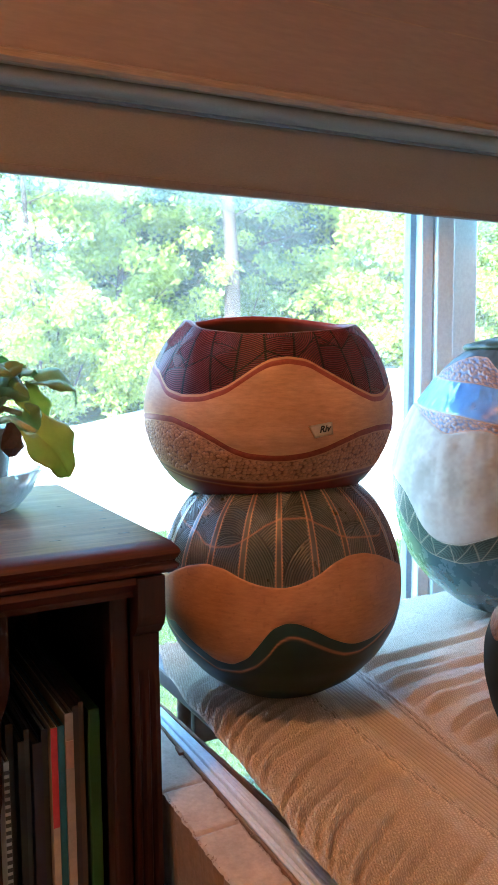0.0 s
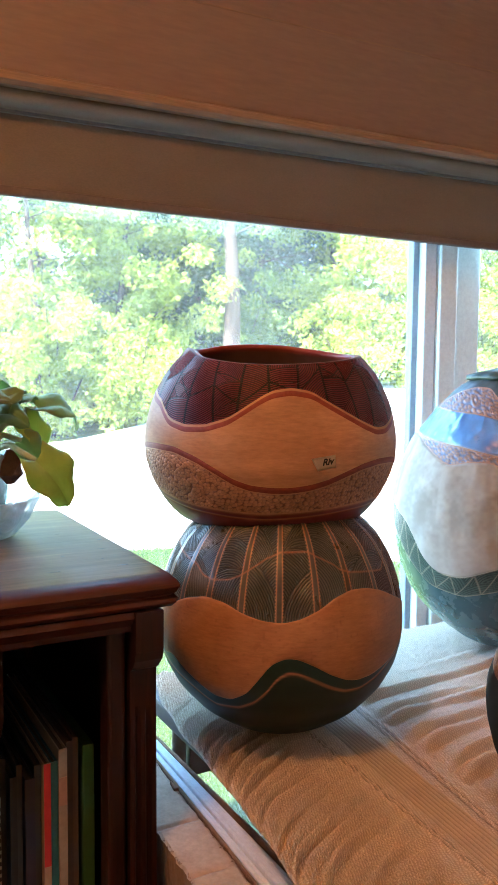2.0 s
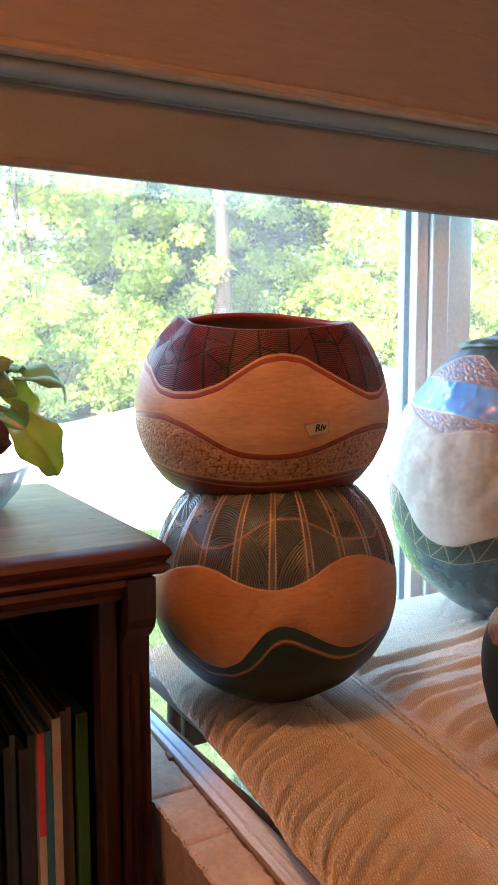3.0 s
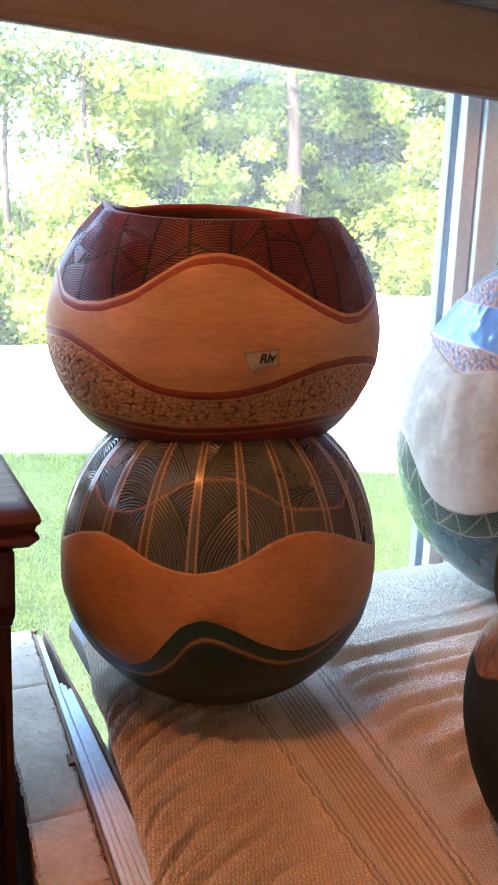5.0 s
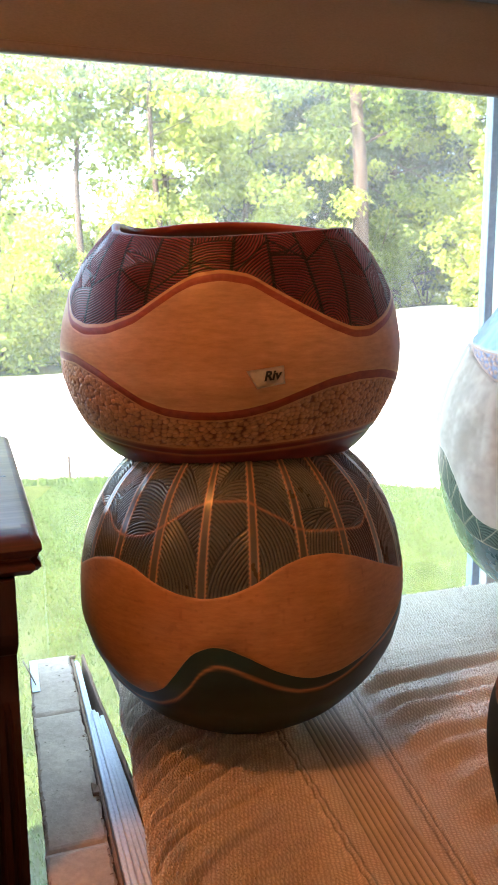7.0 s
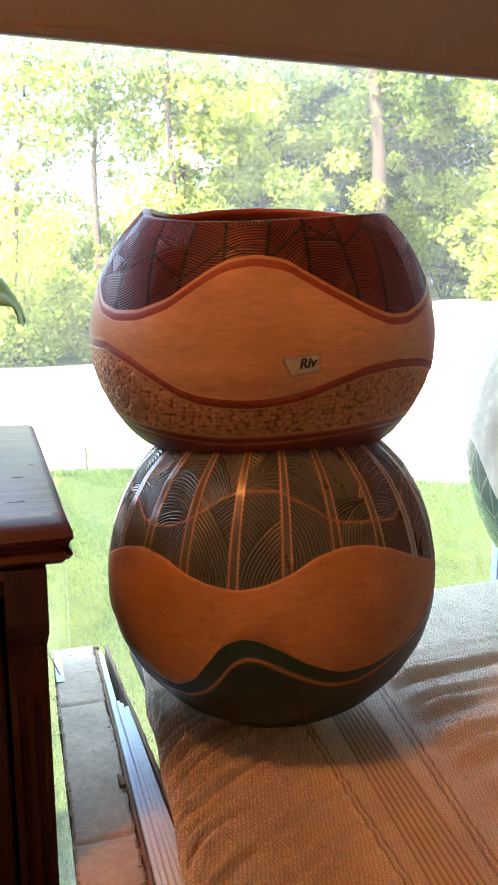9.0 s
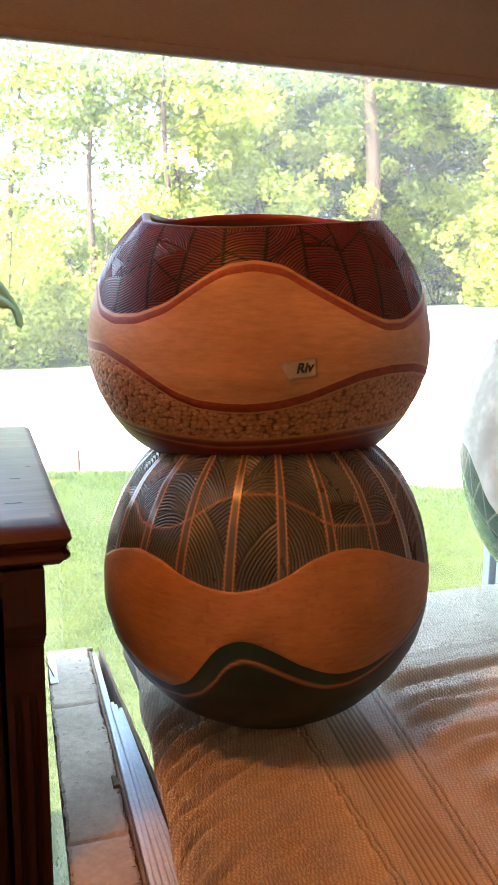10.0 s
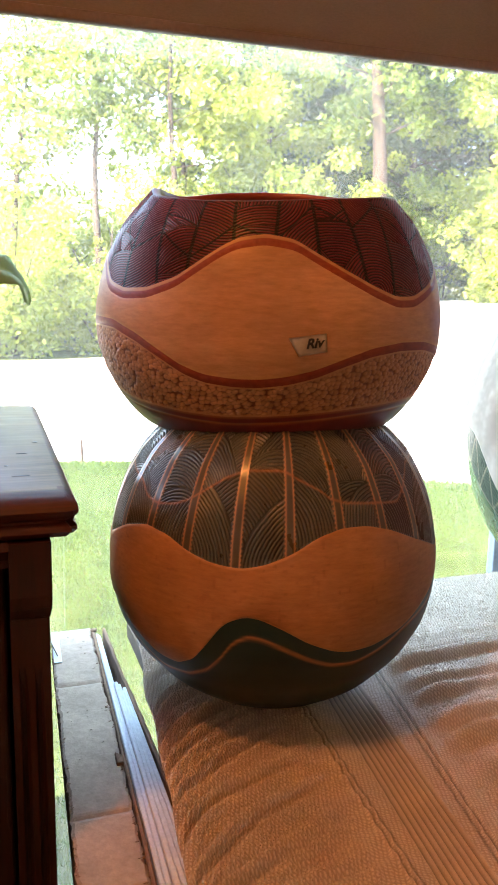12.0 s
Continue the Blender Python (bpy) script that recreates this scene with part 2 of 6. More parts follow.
M_HOUSELEAF = leafy("houseplant_leaf", (0.20, 0.29, 0.12), (0.32, 0.41, 0.19), 0.55, 0.5, 40, 0.3)
M_OLDLEAF = leafy("yellowing_houseplant_leaf", (0.34, 0.40, 0.10), (0.46, 0.50, 0.17), 0.6, 0.5, 40, 0.3)


def hazy_glass(name, least=0.026, most=0.062, gloss=0.04, scale=5, dust=(1.0, 0.97, 0.80)):
    """Clear glass with a faint gloss and a film of dust, smears and added haze that scatters the daylight."""
    n = Nodes(name)
    clear = n.add("ShaderNodeBsdfTransparent")
    clear.inputs["Color"].default_value = (0.97, 0.985, 0.98, 1)
    shine = n.add("ShaderNodeBsdfGlossy")
    shine.inputs["Roughness"].default_value = 0.0
    film = n.add("ShaderNodeBsdfTranslucent")
    film.inputs["Color"].default_value = (*dust, 1)
    amount = n.add("ShaderNodeMapRange")
    amount.inputs[1].default_value, amount.inputs[2].default_value = 0.35, 0.7
    amount.inputs[3].default_value, amount.inputs[4].default_value = least, most
    n.link(n.noise(scale, 5, 0.6, (1, 1, 0.5), 1.2), amount.inputs[0])
    dusty = n.add("ShaderNodeMixShader")
    n.link(amount.outputs[0], dusty.inputs[0])
    n.link(clear.outputs[0], dusty.inputs[1])
    n.link(film.outputs[0], dusty.inputs[2])
    mixed = n.add("ShaderNodeMixShader")
    mixed.inputs[0].default_value = gloss
    n.link(dusty.outputs[0], mixed.inputs[1])
    n.link(shine.outputs[0], mixed.inputs[2])
    n.link(mixed.outputs[0], n.out.inputs["Surface"])
    return n.mat


# besides dust, the pane's film gives the veil of glare over the garden
M_PANE = hazy_glass("hazy_glass_with_glare")
M_GLASSDISH = hazy_glass("clear_pressed_glass", 0.5, 0.85, 0.14, 40, (0.42, 0.44, 0.42))


# ---- mesh helpers ----
def thing(name, base, label, category, group="", kind=""):
    ob = new(name)
    ob.location = base
    return tagged(ob, label, category, group, kind)


def finish(name, me, mat, parent, label="", smooth=False):
    me.materials.append(mat)
    if smooth:
        me.polygons.foreach_set("use_smooth", [True] * len(me.polygons))
    ob = new(name, me)
    if parent is not None:
        ob.parent = parent
    return tagged(ob, label)


def world_base(parent):
    v = Vector((0, 0, 0))
    while parent is not None:
        v += parent.location
        parent = parent.parent
    return v


def part(name, bm, mat, parent, label="", smooth=False):
    """One mesh object from a bmesh in world coordinates, under a thing or a part."""
    if parent is not None:
        bmesh.ops.translate(bm, vec=-world_base(parent), verts=bm.verts)
    me = bpy.data.meshes.new(name)
    bm.to_mesh(me)
    bm.free()
    return finish(name, me, mat, parent, label, smooth)


def part_arrays(name, verts, faces, mat, parent, label="", smooth=True, paint=None):
    """One mesh object from numpy arrays of world places and quads."""
    me = bpy.data.meshes.new(name)
    verts = np.asarray(verts, np.float32)
    if parent is not None:
        verts = verts - np.array(world_base(parent), np.float32)
    faces = np.asarray(faces, np.int32)
    me.vertices.add(len(verts))
    me.vertices.foreach_set("co", verts.ravel())
    k = faces.shape[1]
    me.loops.add(faces.size)
    me.loops.foreach_set("vertex_index", faces.ravel())
    me.polygons.add(len(faces))
    me.polygons.foreach_set("loop_start", np.arange(0, faces.size, k, dtype=np.int32))
    me.update(calc_edges=True)
    me.validate()
    if paint is not None:
        layer = me.attributes.new("paint", "FLOAT_COLOR", "POINT")
        paint = np.asarray(paint, np.float32)
        if paint.shape[1] == 3:
            paint = np.concatenate([paint, np.ones((len(verts), 1), np.float32)], 1)
        layer.data.foreach_set("color", paint.ravel())
    return finish(name, me, mat, parent, label, smooth)


def box(x0, x1, y0, y1, z0, z1, bevel=0.0, segments=2):
    bm = bmesh.new()
    bmesh.ops.create_cube(bm, size=1.0)
    bmesh.ops.scale(bm, vec=(x1 - x0, y1 - y0, z1 - z0), verts=bm.verts)
    bmesh.ops.translate(bm, vec=((x0 + x1) / 2, (y0 + y1) / 2, (z0 + z1) / 2), verts=bm.verts)
    if bevel:
        bmesh.ops.bevel(bm, geom=bm.edges[:], offset=bevel, segments=segments, profile=0.5, affect="EDGES")
    return bm


def profile_along(points, a, b, axis="x", close=True):
    """A moulding: a profile of (depth, height) pairs swept from a to b along x (or y)."""
    bm = bmesh.new()
    rings = []
    for s in (a, b):
        ring = [bm.verts.new((s, d, h) if axis == "x" else (d, s, h)) for d, h in points]
        rings.append(ring)
    n = len(points)
    for i in range(n if close else n - 1):
        bm.faces.new((rings[0][i], rings[0][(i + 1) % n], rings[1][(i + 1) % n], rings[1][i]))
    if close:
        bm.faces.new(rings[0])
        bm.faces.new(rings[1][::-1])
    bmesh.ops.recalc_face_normals(bm, faces=bm.faces[:])
    return bm


def lathe(profile, centre, segments=48, wobble=None):
    """A turned form from (radius, height) pairs about an upright axis."""
    bm = bmesh.new()
    rings = []
    for r, z in profile:
        ring = []
        for k in range(segments):
            a = 2 * math.pi * k / segments
            q = r * (1 + (wobble(a, z) if wobble else 0))
            ring.append(bm.verts.new((centre[0] + q * math.sin(a), centre[1] - q * math.cos(a), z)))
        rings.append(ring)
    for lo, hi in zip(rings, rings[1:]):
        for k in range(segments):
            bm.faces.new((lo[k], lo[(k + 1) % segments], hi[(k + 1) % segments], hi[k]))
    bm.faces.new(rings[0][::-1])
    bm.faces.new(rings[-1])
    bmesh.ops.recalc_face_normals(bm, faces=bm.faces[:])
    return bm


def tube(points, radii, sides=8):
    """A tapered limb through points."""
    bm = bmesh.new()
    rings = []
    pts = [Vector(p) for p in points]
    for i, p in enumerate(pts):
        d = (pts[min(i + 1, len(pts) - 1)] - pts[max(i - 1, 0)]).normalized()
        side = d.orthogonal().normalized()
        if i and rings:
            side = (side0 - d * side0.dot(d)).normalized()
        side0 = side
        up = d.cross(side)
        rings.append([bm.verts.new(p + (side * math.cos(2 * math.pi * k / sides) + up * math.sin(2 * math.pi * k / sides)) * radii[i]) for k in range(sides)])
    for lo, hi in zip(rings, rings[1:]):
        for k in range(sides):
            bm.faces.new((lo[k], lo[(k + 1) % sides], hi[(k + 1) % sides], hi[k]))
    bm.faces.new(rings[0][::-1])
    bm.faces.new(rings[-1])
    return bm


def join(*parts):
    out = bmesh.new()
    for bm in parts:
        me = bpy.data.meshes.new("joined")
        bm.to_mesh(me)
        bm.free()
        out.from_mesh(me)
        bpy.data.meshes.remove(me)
    return out


# ---- room ----
WIN_Y = 1.37          # inner face of the window frame
TOP_Z = 0.782         # towel on the table
# these walls stay unseen and are drawn in close to bounce warm light
RX0, RX1, RY0 = -1.80, 1.50, -1.45   # inner faces of the side walls and of the wall behind
part("floor", box(RX0, RX1, RY0, 1.40, -0.12, 0.0), M_FLOOR, None)
tagged(bpy.data.objects["floor"], "brown wooden floor boards of the room", "floor", kind="structure")
tagged(part("ceiling", box(RX0 - 0.15, RX1 + 0.15, RY0 - 0.15, 1.60, 2.45, 2.6), M_CEIL, None), "white painted flat room ceiling", "ceiling", kind="structure")
tagged(part("wall_west", box(RX0 - 0.15, RX0, RY0, 1.58, -0.3, 2.45), M_WALL, None), "unseen cream painted plain side wall, set close for bounced light", "wall", kind="structure")
tagged(part("wall_east", box(RX1, RX1 + 0.15, RY0, 1.58, -0.3, 2.45), M_WALL, None), "unseen cream painted plain side wall, set close for bounced light", "wall", kind="structure")
tagged(part("wall_south", box(RX0 - 0.15, RX1 + 0.15, RY0 - 0.15, RY0, -0.3, 2.45), M_WALL, None), "unseen cream painted plain wall behind the table, set close for bounced light", "wall", kind="structure")
W_X0, W_X1, W_Z0, W_Z1 = -1.55, 1.36, 0.02, 2.02
wall_n = join(box(RX0, W_X0, 1.40, 1.58, -0.3, 2.45), box(W_X1, RX1, 1.40, 1.58, -0.3, 2.45),
              box(W_X0, W_X1, 1.40, 1.58, W_Z1, 2.45), box(W_X0, W_X1, 1.40, 1.58, -0.3, W_Z0))
tagged(part("wall_north", wall_n, M_WALL, None), "cream painted wall with a wide low window", "wall", kind="structure")

# the window: an outer frame, two fixed lights with a broad mullion between
window = thing("window_1", (0.6, 1.4, W_Z0), "wide white vinyl window with a broad mullion over the garden", "window", kind="structure")
MX = 0.653            # near edge of the mullion's stile


def frame_side(name, x0, x1, y0, y1, z0, z1):
    part(name, box(x0, x1, y0, y1, z0, z1, 0.003), M_VINYL, window)


frame_side("window_frame", W_X0, W_X0 + 0.07, 1.40, 1.50, W_Z0, W_Z1)
frame_side("window_frame", W_X1 - 0.07, W_X1, 1.40, 1.50, W_Z0, W_Z1)
frame_side("window_frame", W_X0 + 0.07, W_X1 - 0.07, 1.40, 1.50, W_Z0, W_Z0 + 0.07)
frame_side("window_frame", W_X0 + 0.07, W_X1 - 0.07, 1.40, 1.50, W_Z1 - 0.07, W_Z1)
# the mullion is stepped: glazing bead, sash stile, gasket, centre post, second stile
for name, x0, x1, y0, y1 in (("sash_stile", MX + 0.006, MX + 0.035, 1.379, 1.414), ("mullion", MX + 0.039, MX + 0.083, 1.372, 1.414), ("sash_stile", MX + 0.085, MX + 0.153, 1.384, 1.414)):
    part(name, box(x0, x1, y0, y1, W_Z0 + 0.07, W_Z1 - 0.07, 0.003), M_VINYL, window)
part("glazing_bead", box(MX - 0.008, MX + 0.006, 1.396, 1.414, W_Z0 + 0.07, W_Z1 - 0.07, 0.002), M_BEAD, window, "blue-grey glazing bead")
part("gasket_and_gap_shade", box(MX + 0.035, MX + 0.039, 1.388, 1.413, W_Z0 + 0.07, W_Z1 - 0.07), M_GASKET, window, "dark grey gasket strip")
part("gasket_and_gap_shade", box(MX + 0.083, MX + 0.085, 1.388, 1.413, W_Z0 + 0.07, W_Z1 - 0.07), M_GASKET, window, "dark grey gasket strip")
for x0, x1 in ((W_X0 + 0.07, MX - 0.008), (MX + 0.153, W_X1 - 0.07)):
    pane = part("pane", box(x0, x1, 1.403, 1.409, W_Z0 + 0.07, W_Z1 - 0.07), M_PANE, window, "clear pane, slightly hazy, with a veil of glare added")
    pane.visible_shadow = False

# the blind with its rail, under a wooden valance
BLIND_Y, BLIND_Z = 1.340, 1.437
blind = thing("roller_blind", (0.3, BLIND_Y, BLIND_Z), "half-lowered plain brown roller blind in front of the window", "blind")
part("fabric", box(-1.6, 1.42, BLIND_Y + 0.001, BLIND_Y + 0.004, BLIND_Z + 0.012, 1.66), M_BLIND, blind)
part("hem_bar", box(-1.6, 1.42, BLIND_Y - 0.004, BLIND_Y + 0.008, BLIND_Z, BLIND_Z + 0.014, 0.003), M_HEM, blind, "dark brown hem bar")
rail_pts = [(BLIND_Y - 0.004 - 0.022 * math.sin(a), 1.5685 - 0.0165 * math.cos(a)) for a in np.linspace(0, math.pi, 11)]


def sloping(bm):
    """The valance and its rail rise slightly to the right."""
    for v in bm.verts:
        v.co.z += 0.0135 * (v.co.x + 0.13)
    return bm


part("rail", sloping(profile_along(rail_pts, -1.6, 1.42)), M_RAIL, blind, "grey aluminium rail", True)
# dark strip added in place of the shade under the rail's overhang
part("gasket_and_gap_shade", sloping(box(-1.6, 1.42, BLIND_Y - 0.0050, BLIND_Y + 0.0005, 1.5478, 1.5525)), M_GASKET, blind, "dark strip standing in for the shade under the rail")
valance = thing("valance", (0.3, 1.31, 1.6), "brown stained wooden valance board above the blind", "valance")
part("board", sloping(box(-1.6, 1.42, 1.312, 1.332, 1.5965, 2.02, 0.002)), M_VALANCE, valance)
part("edge_strip", sloping(profile_along([(1.334, 1.575), (1.304, 1.575), (1.300, 1.581), (1.302, 1.591), (1.308, 1.596), (1.334, 1.596)], -1.6, 1.42)), M_TRIM, valance, "pale wooden edge strip")
part("seam_strip", sloping(box(-1.6, 1.42, 1.3115, 1.313, 1.7400, 1.7420)), M_TRIM, valance, "thin pale seam strip")

fixture = thing("ceiling_lamp", (-0.66, 0.38, 2.45), "small white ceiling lamp with a warm bulb", "lamp")
part("rose", lathe([(0.06, 2.449), (0.06, 2.43), (0.03, 2.41), (0.018, 2.39), (0.018, 2.37)], (-0.66, 0.38), 24), M_CEIL, fixture, "", True)

# ---- table ----
table = thing("table", (0.45, 0.75, 0), "low grey-brown wooden table under a towel by the window", "table")
TX0, TX1, TY0, TY1 = 0.045, 0.86, 0.42, 1.180
part("tabletop", box(TX0 - 0.041, TX1, TY0, TY1, 0.752, 0.7765, 0.004), M_TABLE, table)
for x0, x1, y0, y1, z0 in ((TX0 + 0.024, TX1 - 0.04, TY1 - 0.026, TY1 - 0.008, 0.640), (TX0 + 0.13, TX1 - 0.04, TY0 + 0.04, TY0 + 0.06, 0.66),
                           (TX0 + 0.11, TX0 + 0.13, TY0 + 0.07, TY1 - 0.07, 0.69), (TX1 - 0.04, TX1 - 0.02, TY0 + 0.07, TY1 - 0.07, 0.66)):
    part("apron", box(x0, x1, y0, y1, z0, 0.750, 0.002), M_TABLE, table)


def leg(x, y, sx):
    """A slim leg that sweeps out at its head and tapers to the floor."""
    pts = [(x - 0.014 * sx, y, 0.751), (x - 0.006 * sx, y, 0.738), (x + 0.001 * sx, y, 0.724), (x, y, 0.69), (x, y, 0.3), (x, y, 0.0)]
    return tube(pts, [0.016, 0.0125, 0.0105, 0.010, 0.010, 0.009], 12)


for x, y, sx in ((TX0 + 0.012, TY1 - 0.016, 1), (TX1 - 0.05, TY1 - 0.05, -1), (TX0 + 0.11, TY0 + 0.05, 1), (TX1 - 0.05, TY0 + 0.05, -1)):
    part("leg", leg(x, y, sx), M_TABLE, table, "", True)


# ---- towel ----
def cell_noise(px, py, size, seed, jitter=0.9):
    """Nearest and second-nearest distance to scattered seeds, and a random number per cell."""
    gx, gy = np.floor(px / size), np.floor(py / size)
    f1, f2, who = np.full(px.shape, 9.0), np.full(px.shape, 9.0), np.zeros(px.shape)
    sx, sy = np.zeros(px.shape), np.zeros(px.shape)
    for ox in (-1, 0, 1):
        for oy in (-1, 0, 1):
            cx, cy = gx + ox, gy + oy
            h1 = np.modf(np.sin(cx * 127.1 + cy * 311.7 + seed * 17.3) * 43758.5453)[0] % 1.0
            h2 = np.modf(np.sin(cx * 269.5 + cy * 183.3 + seed * 31.9) * 24634.6345)[0] % 1.0
            qx, qy = (cx + 0.5 + jitter * (h1 - 0.5)) * size, (cy + 0.5 + jitter * (h2 - 0.5)) * size
            d = np.hypot(px - qx, py - qy) / size
            near = d < f1
            f2 = np.where(near, f1, np.minimum(f2, d))
            f1 = np.where(near, d, f1)
            who = np.where(near, (h1 * 7.13 + h2 * 3.71) % 1.0, who)
            sx, sy = np.where(near, qx, sx), np.where(near, qy, sy)
    return f1, f2, who, sx, sy


def smooth_noise(px, py, size, seed):
    """Value noise."""
    x, y = px / size, py / size
    gx, gy = np.floor(x), np.floor(y)
    fx, fy = x - gx, y - gy
    fx, fy = fx * fx * (3 - 2 * fx), fy * fy * (3 - 2 * fy)

    def h(a, b):
        return (np.sin(a * 127.1 + b * 311.7 + seed * 13.7) * 43758.5453) % 1.0

    return (h(gx, gy) * (1 - fx) + h(gx + 1, gy) * fx) * (1 - fy) + (h(gx, gy + 1) * (1 - fx) + h(gx + 1, gy + 1) * fx) * fy


def quads(rows, cols, wrap=False):
    i, j = np.meshgrid(np.arange(rows - 1), np.arange(cols if wrap else cols - 1), indexing="ij")
    j2 = (j + 1) % cols
    return np.stack([i * cols + j, i * cols + j2, (i + 1) * cols + j2, (i + 1) * cols + j], -1).reshape(-1, 4)


def smoothstep(a, b, x):
    t = np.clip((x - a) / (b - a), 0, 1)
    return t * t * (3 - 2 * t)


BORDER_A, BORDER_B = 0.137, 0.176   # the ribbed strip of the towel border, at y = 0.9
CORDS = (0.1095, 0.1137, 0.1935, 0.1985)


def towel_mesh():
    ny = 310
    strip = np.concatenate([np.linspace(0, 1, 200, endpoint=False), np.linspace(1, 2, 170, endpoint=False), np.linspace(2, 3, 330)])
    nx = len(strip)
    s, t = np.meshgrid(strip, np.linspace(0, 1, ny))
    y = 0.44 + (1.186 - 0.44) * t
    left = np.interp(y, (0.44, 0.72, 0.78, 0.86, 1.0, 1.1, 1.19), (-0.075, -0.040, -0.029, -0.0245, -0.009, 0.004, 0.026)) + 0.0016 * np.sin(y * 23) + 0.0012 * np.sin(y * 61)
    lean = 0.12 * (y - 0.9)
    u = np.where(s < 1, left - lean + (0.108 - left + lean) * s, np.where(s < 2, 0.108 + 0.094 * (s - 1), 0.202 + (0.88 - lean - 0.202) * (s - 2).clip(0, 1) ** 1.15))
    x = u + lean
    inside = smoothstep(BORDER_A - 0.002, BORDER_A + 0.001, u) * (1 - smoothstep(BORDER_B - 0.001, BORDER_B + 0.002, u))
    z = np.full(x.shape, TOP_Z + 0.0012)
    # folds on the window side of the border run across it, irregular and soft
    along = y - 0.16 * (x - 0.2) + 0.008 * np.sin(x * 15 + 1) + 0.016 * smooth_noise(x * 0.5, y, 0.11, 3)
    wav = 0.62 * np.sin(along * 2 * math.pi / 0.036) + 0.38 * np.sin(along * 2 * math.pi / 0.0227 + 4 * smooth_noise(x * 0.6, y, 0.09, 6))
    wav = 1 - 2 * (0.5 - 0.5 * wav) ** 1.4
    amp = 0.0126 * smoothstep(0.197, 0.25, u) * (0.35 + 0.9 * smooth_noise(x, y, 0.10, 5)) * (1 - smoothstep(0.985, 1.06, y - 0.12 * (x - 0.3)))
    z += np.maximum(amp * wav, -0.0034 + 0.12 * amp * wav)
    # small ripples gather along the free edge
    across = y - 0.36 * x + 0.036 * np.exp(-(x - left) / 0.028) + 0.012 * smooth_noise(x, y, 0.045, 8)
    ribs = 0.7 * np.sin(across * 2 * math.pi / 0.0205) + 0.3 * np.sin(across * 2 * math.pi / 0.0136 + 3 * smooth_noise(x, y, 0.05, 18))
    z += 0.0098 * ribs * (1 - smoothstep(0.01, 0.15, u)) * (0.75 + 0.5 * smooth_noise(x, y, 0.07, 9)) * (1 - 0.72 * smoothstep(0.92, 1.05, y)) * (0.4 + 0.6 * smoothstep(0.0, 0.012, x - left))
    # border: lower, with raised cords at both sides and fine ribs between
    z -= 0.0016 * inside
    # the cords splay away from the ribbed strip towards the near edge
    uc = np.where(u < 0.15, u + 0.060 * (y - 0.89), u - 0.050 * (y - 0.86))
    for c in CORDS:
        z += 0.0026 * np.exp(-((uc - c) / 0.0013) ** 2)
    z += 0.0017 * inside * np.cos((u - BORDER_A) * 2 * math.pi / 0.004875)
    pile = 1 - inside
    z += 0.0016 * pile * (smooth_noise(x, y, 0.005, 4) - 0.5) + 0.0010 * pile * (smooth_noise(x, y, 0.0028, 14) - 0.5)
    z = np.maximum(z, TOP_Z - 0.0042)
    # soft turned-down rim
    edge = np.minimum((x - left) / 0.010, (1.186 - y) / 0.010).clip(0, 1)
    z -= 0.0045 * (1 - np.sqrt(1 - (1 - edge) ** 2))
    tone = 0.93 + 0.14 * smooth_noise(x, y, 0.05, 2)
    cream = np.array([0.645, 0.53, 0.44])
    col = cream * tone[..., None]
    # shade in the border's grooves and light on its cords are put into colour
    line = sum(np.exp(-((uc - c) / 0.0011) ** 2) for c in (0.1116, 0.1166, 0.1960, 0.1908))
    cords = sum(np.exp(-((uc - c) / 0.0014) ** 2) for c in CORDS)
    col *= (1 + 0.12 * cords.clip(0, 1) - 0.52 * line.clip(0, 1) - 0.56 * inside * (0.5 - 0.5 * np.cos((u - BORDER_A) * 2 * math.pi / 0.004875)) ** 1.6)[..., None]
    paint = np.concatenate([col, pile[..., None]], -1).reshape(-1, 4)
    verts = np.stack([x, y, z], -1).reshape(-1, 3)
    faces = quads(ny, nx)
    rim = np.concatenate([np.arange(nx), np.arange(1, ny) * nx + nx - 1, (ny - 1) * nx + np.arange(nx - 2, -1, -1), np.arange(ny - 2, 0, -1) * nx])
    low = verts[rim].copy()
    low[:, 2] = TOP_Z - 0.0050
    k = len(verts)
    m = len(rim)
    i = np.arange(m)
    skirt = np.stack([rim[i], k + i, k + (i + 1) % m, rim[(i + 1) % m]], -1)
    return np.concatenate([verts, low]), np.concatenate([faces, skirt]), np.concatenate([paint, paint[rim]])


n_towel = Nodes("cream_terry_towelling")


def rows_of_loops(angle, scale):
    """Soft parallel rows across the cloth."""
    turn = n_towel.add("ShaderNodeMapping")
    turn.inputs["Rotation"].default_value = (0, 0, angle)
    n_towel.link(n_towel.coord.outputs["Object"], turn.inputs["Vector"])
    rows = n_towel.add("ShaderNodeTexWave")
    rows.inputs["Scale"].default_value, rows.inputs["Distortion"].default_value = scale, 3.5
    rows.inputs["Detail"].default_value, rows.inputs["Detail Scale"].default_value = 3.0, 1.6
    n_towel.link(turn.outputs[0], rows.inputs["Vector"])
    return rows.outputs["Fac"]


loops = n_towel.add("ShaderNodeMath")
loops.operation = "MULTIPLY"
n_towel.link(rows_of_loops(-1.05, 130), loops.inputs[0])
n_towel.link(rows_of_loops(0.30, 104), loops.inputs[1])
pile_noise = n_towel.noise(900, 3, 0.6)
paint_node = n_towel.add("ShaderNodeAttribute")
paint_node.attribute_name = "paint"
cloth_tone = n_towel.mix(0.4, paint_node.outputs["Color"], n_towel.ramp(pile_noise, [(0.3, (0.6, 0.58, 0.56)), (0.7, (1.12, 1.12, 1.12))]), "MULTIPLY")
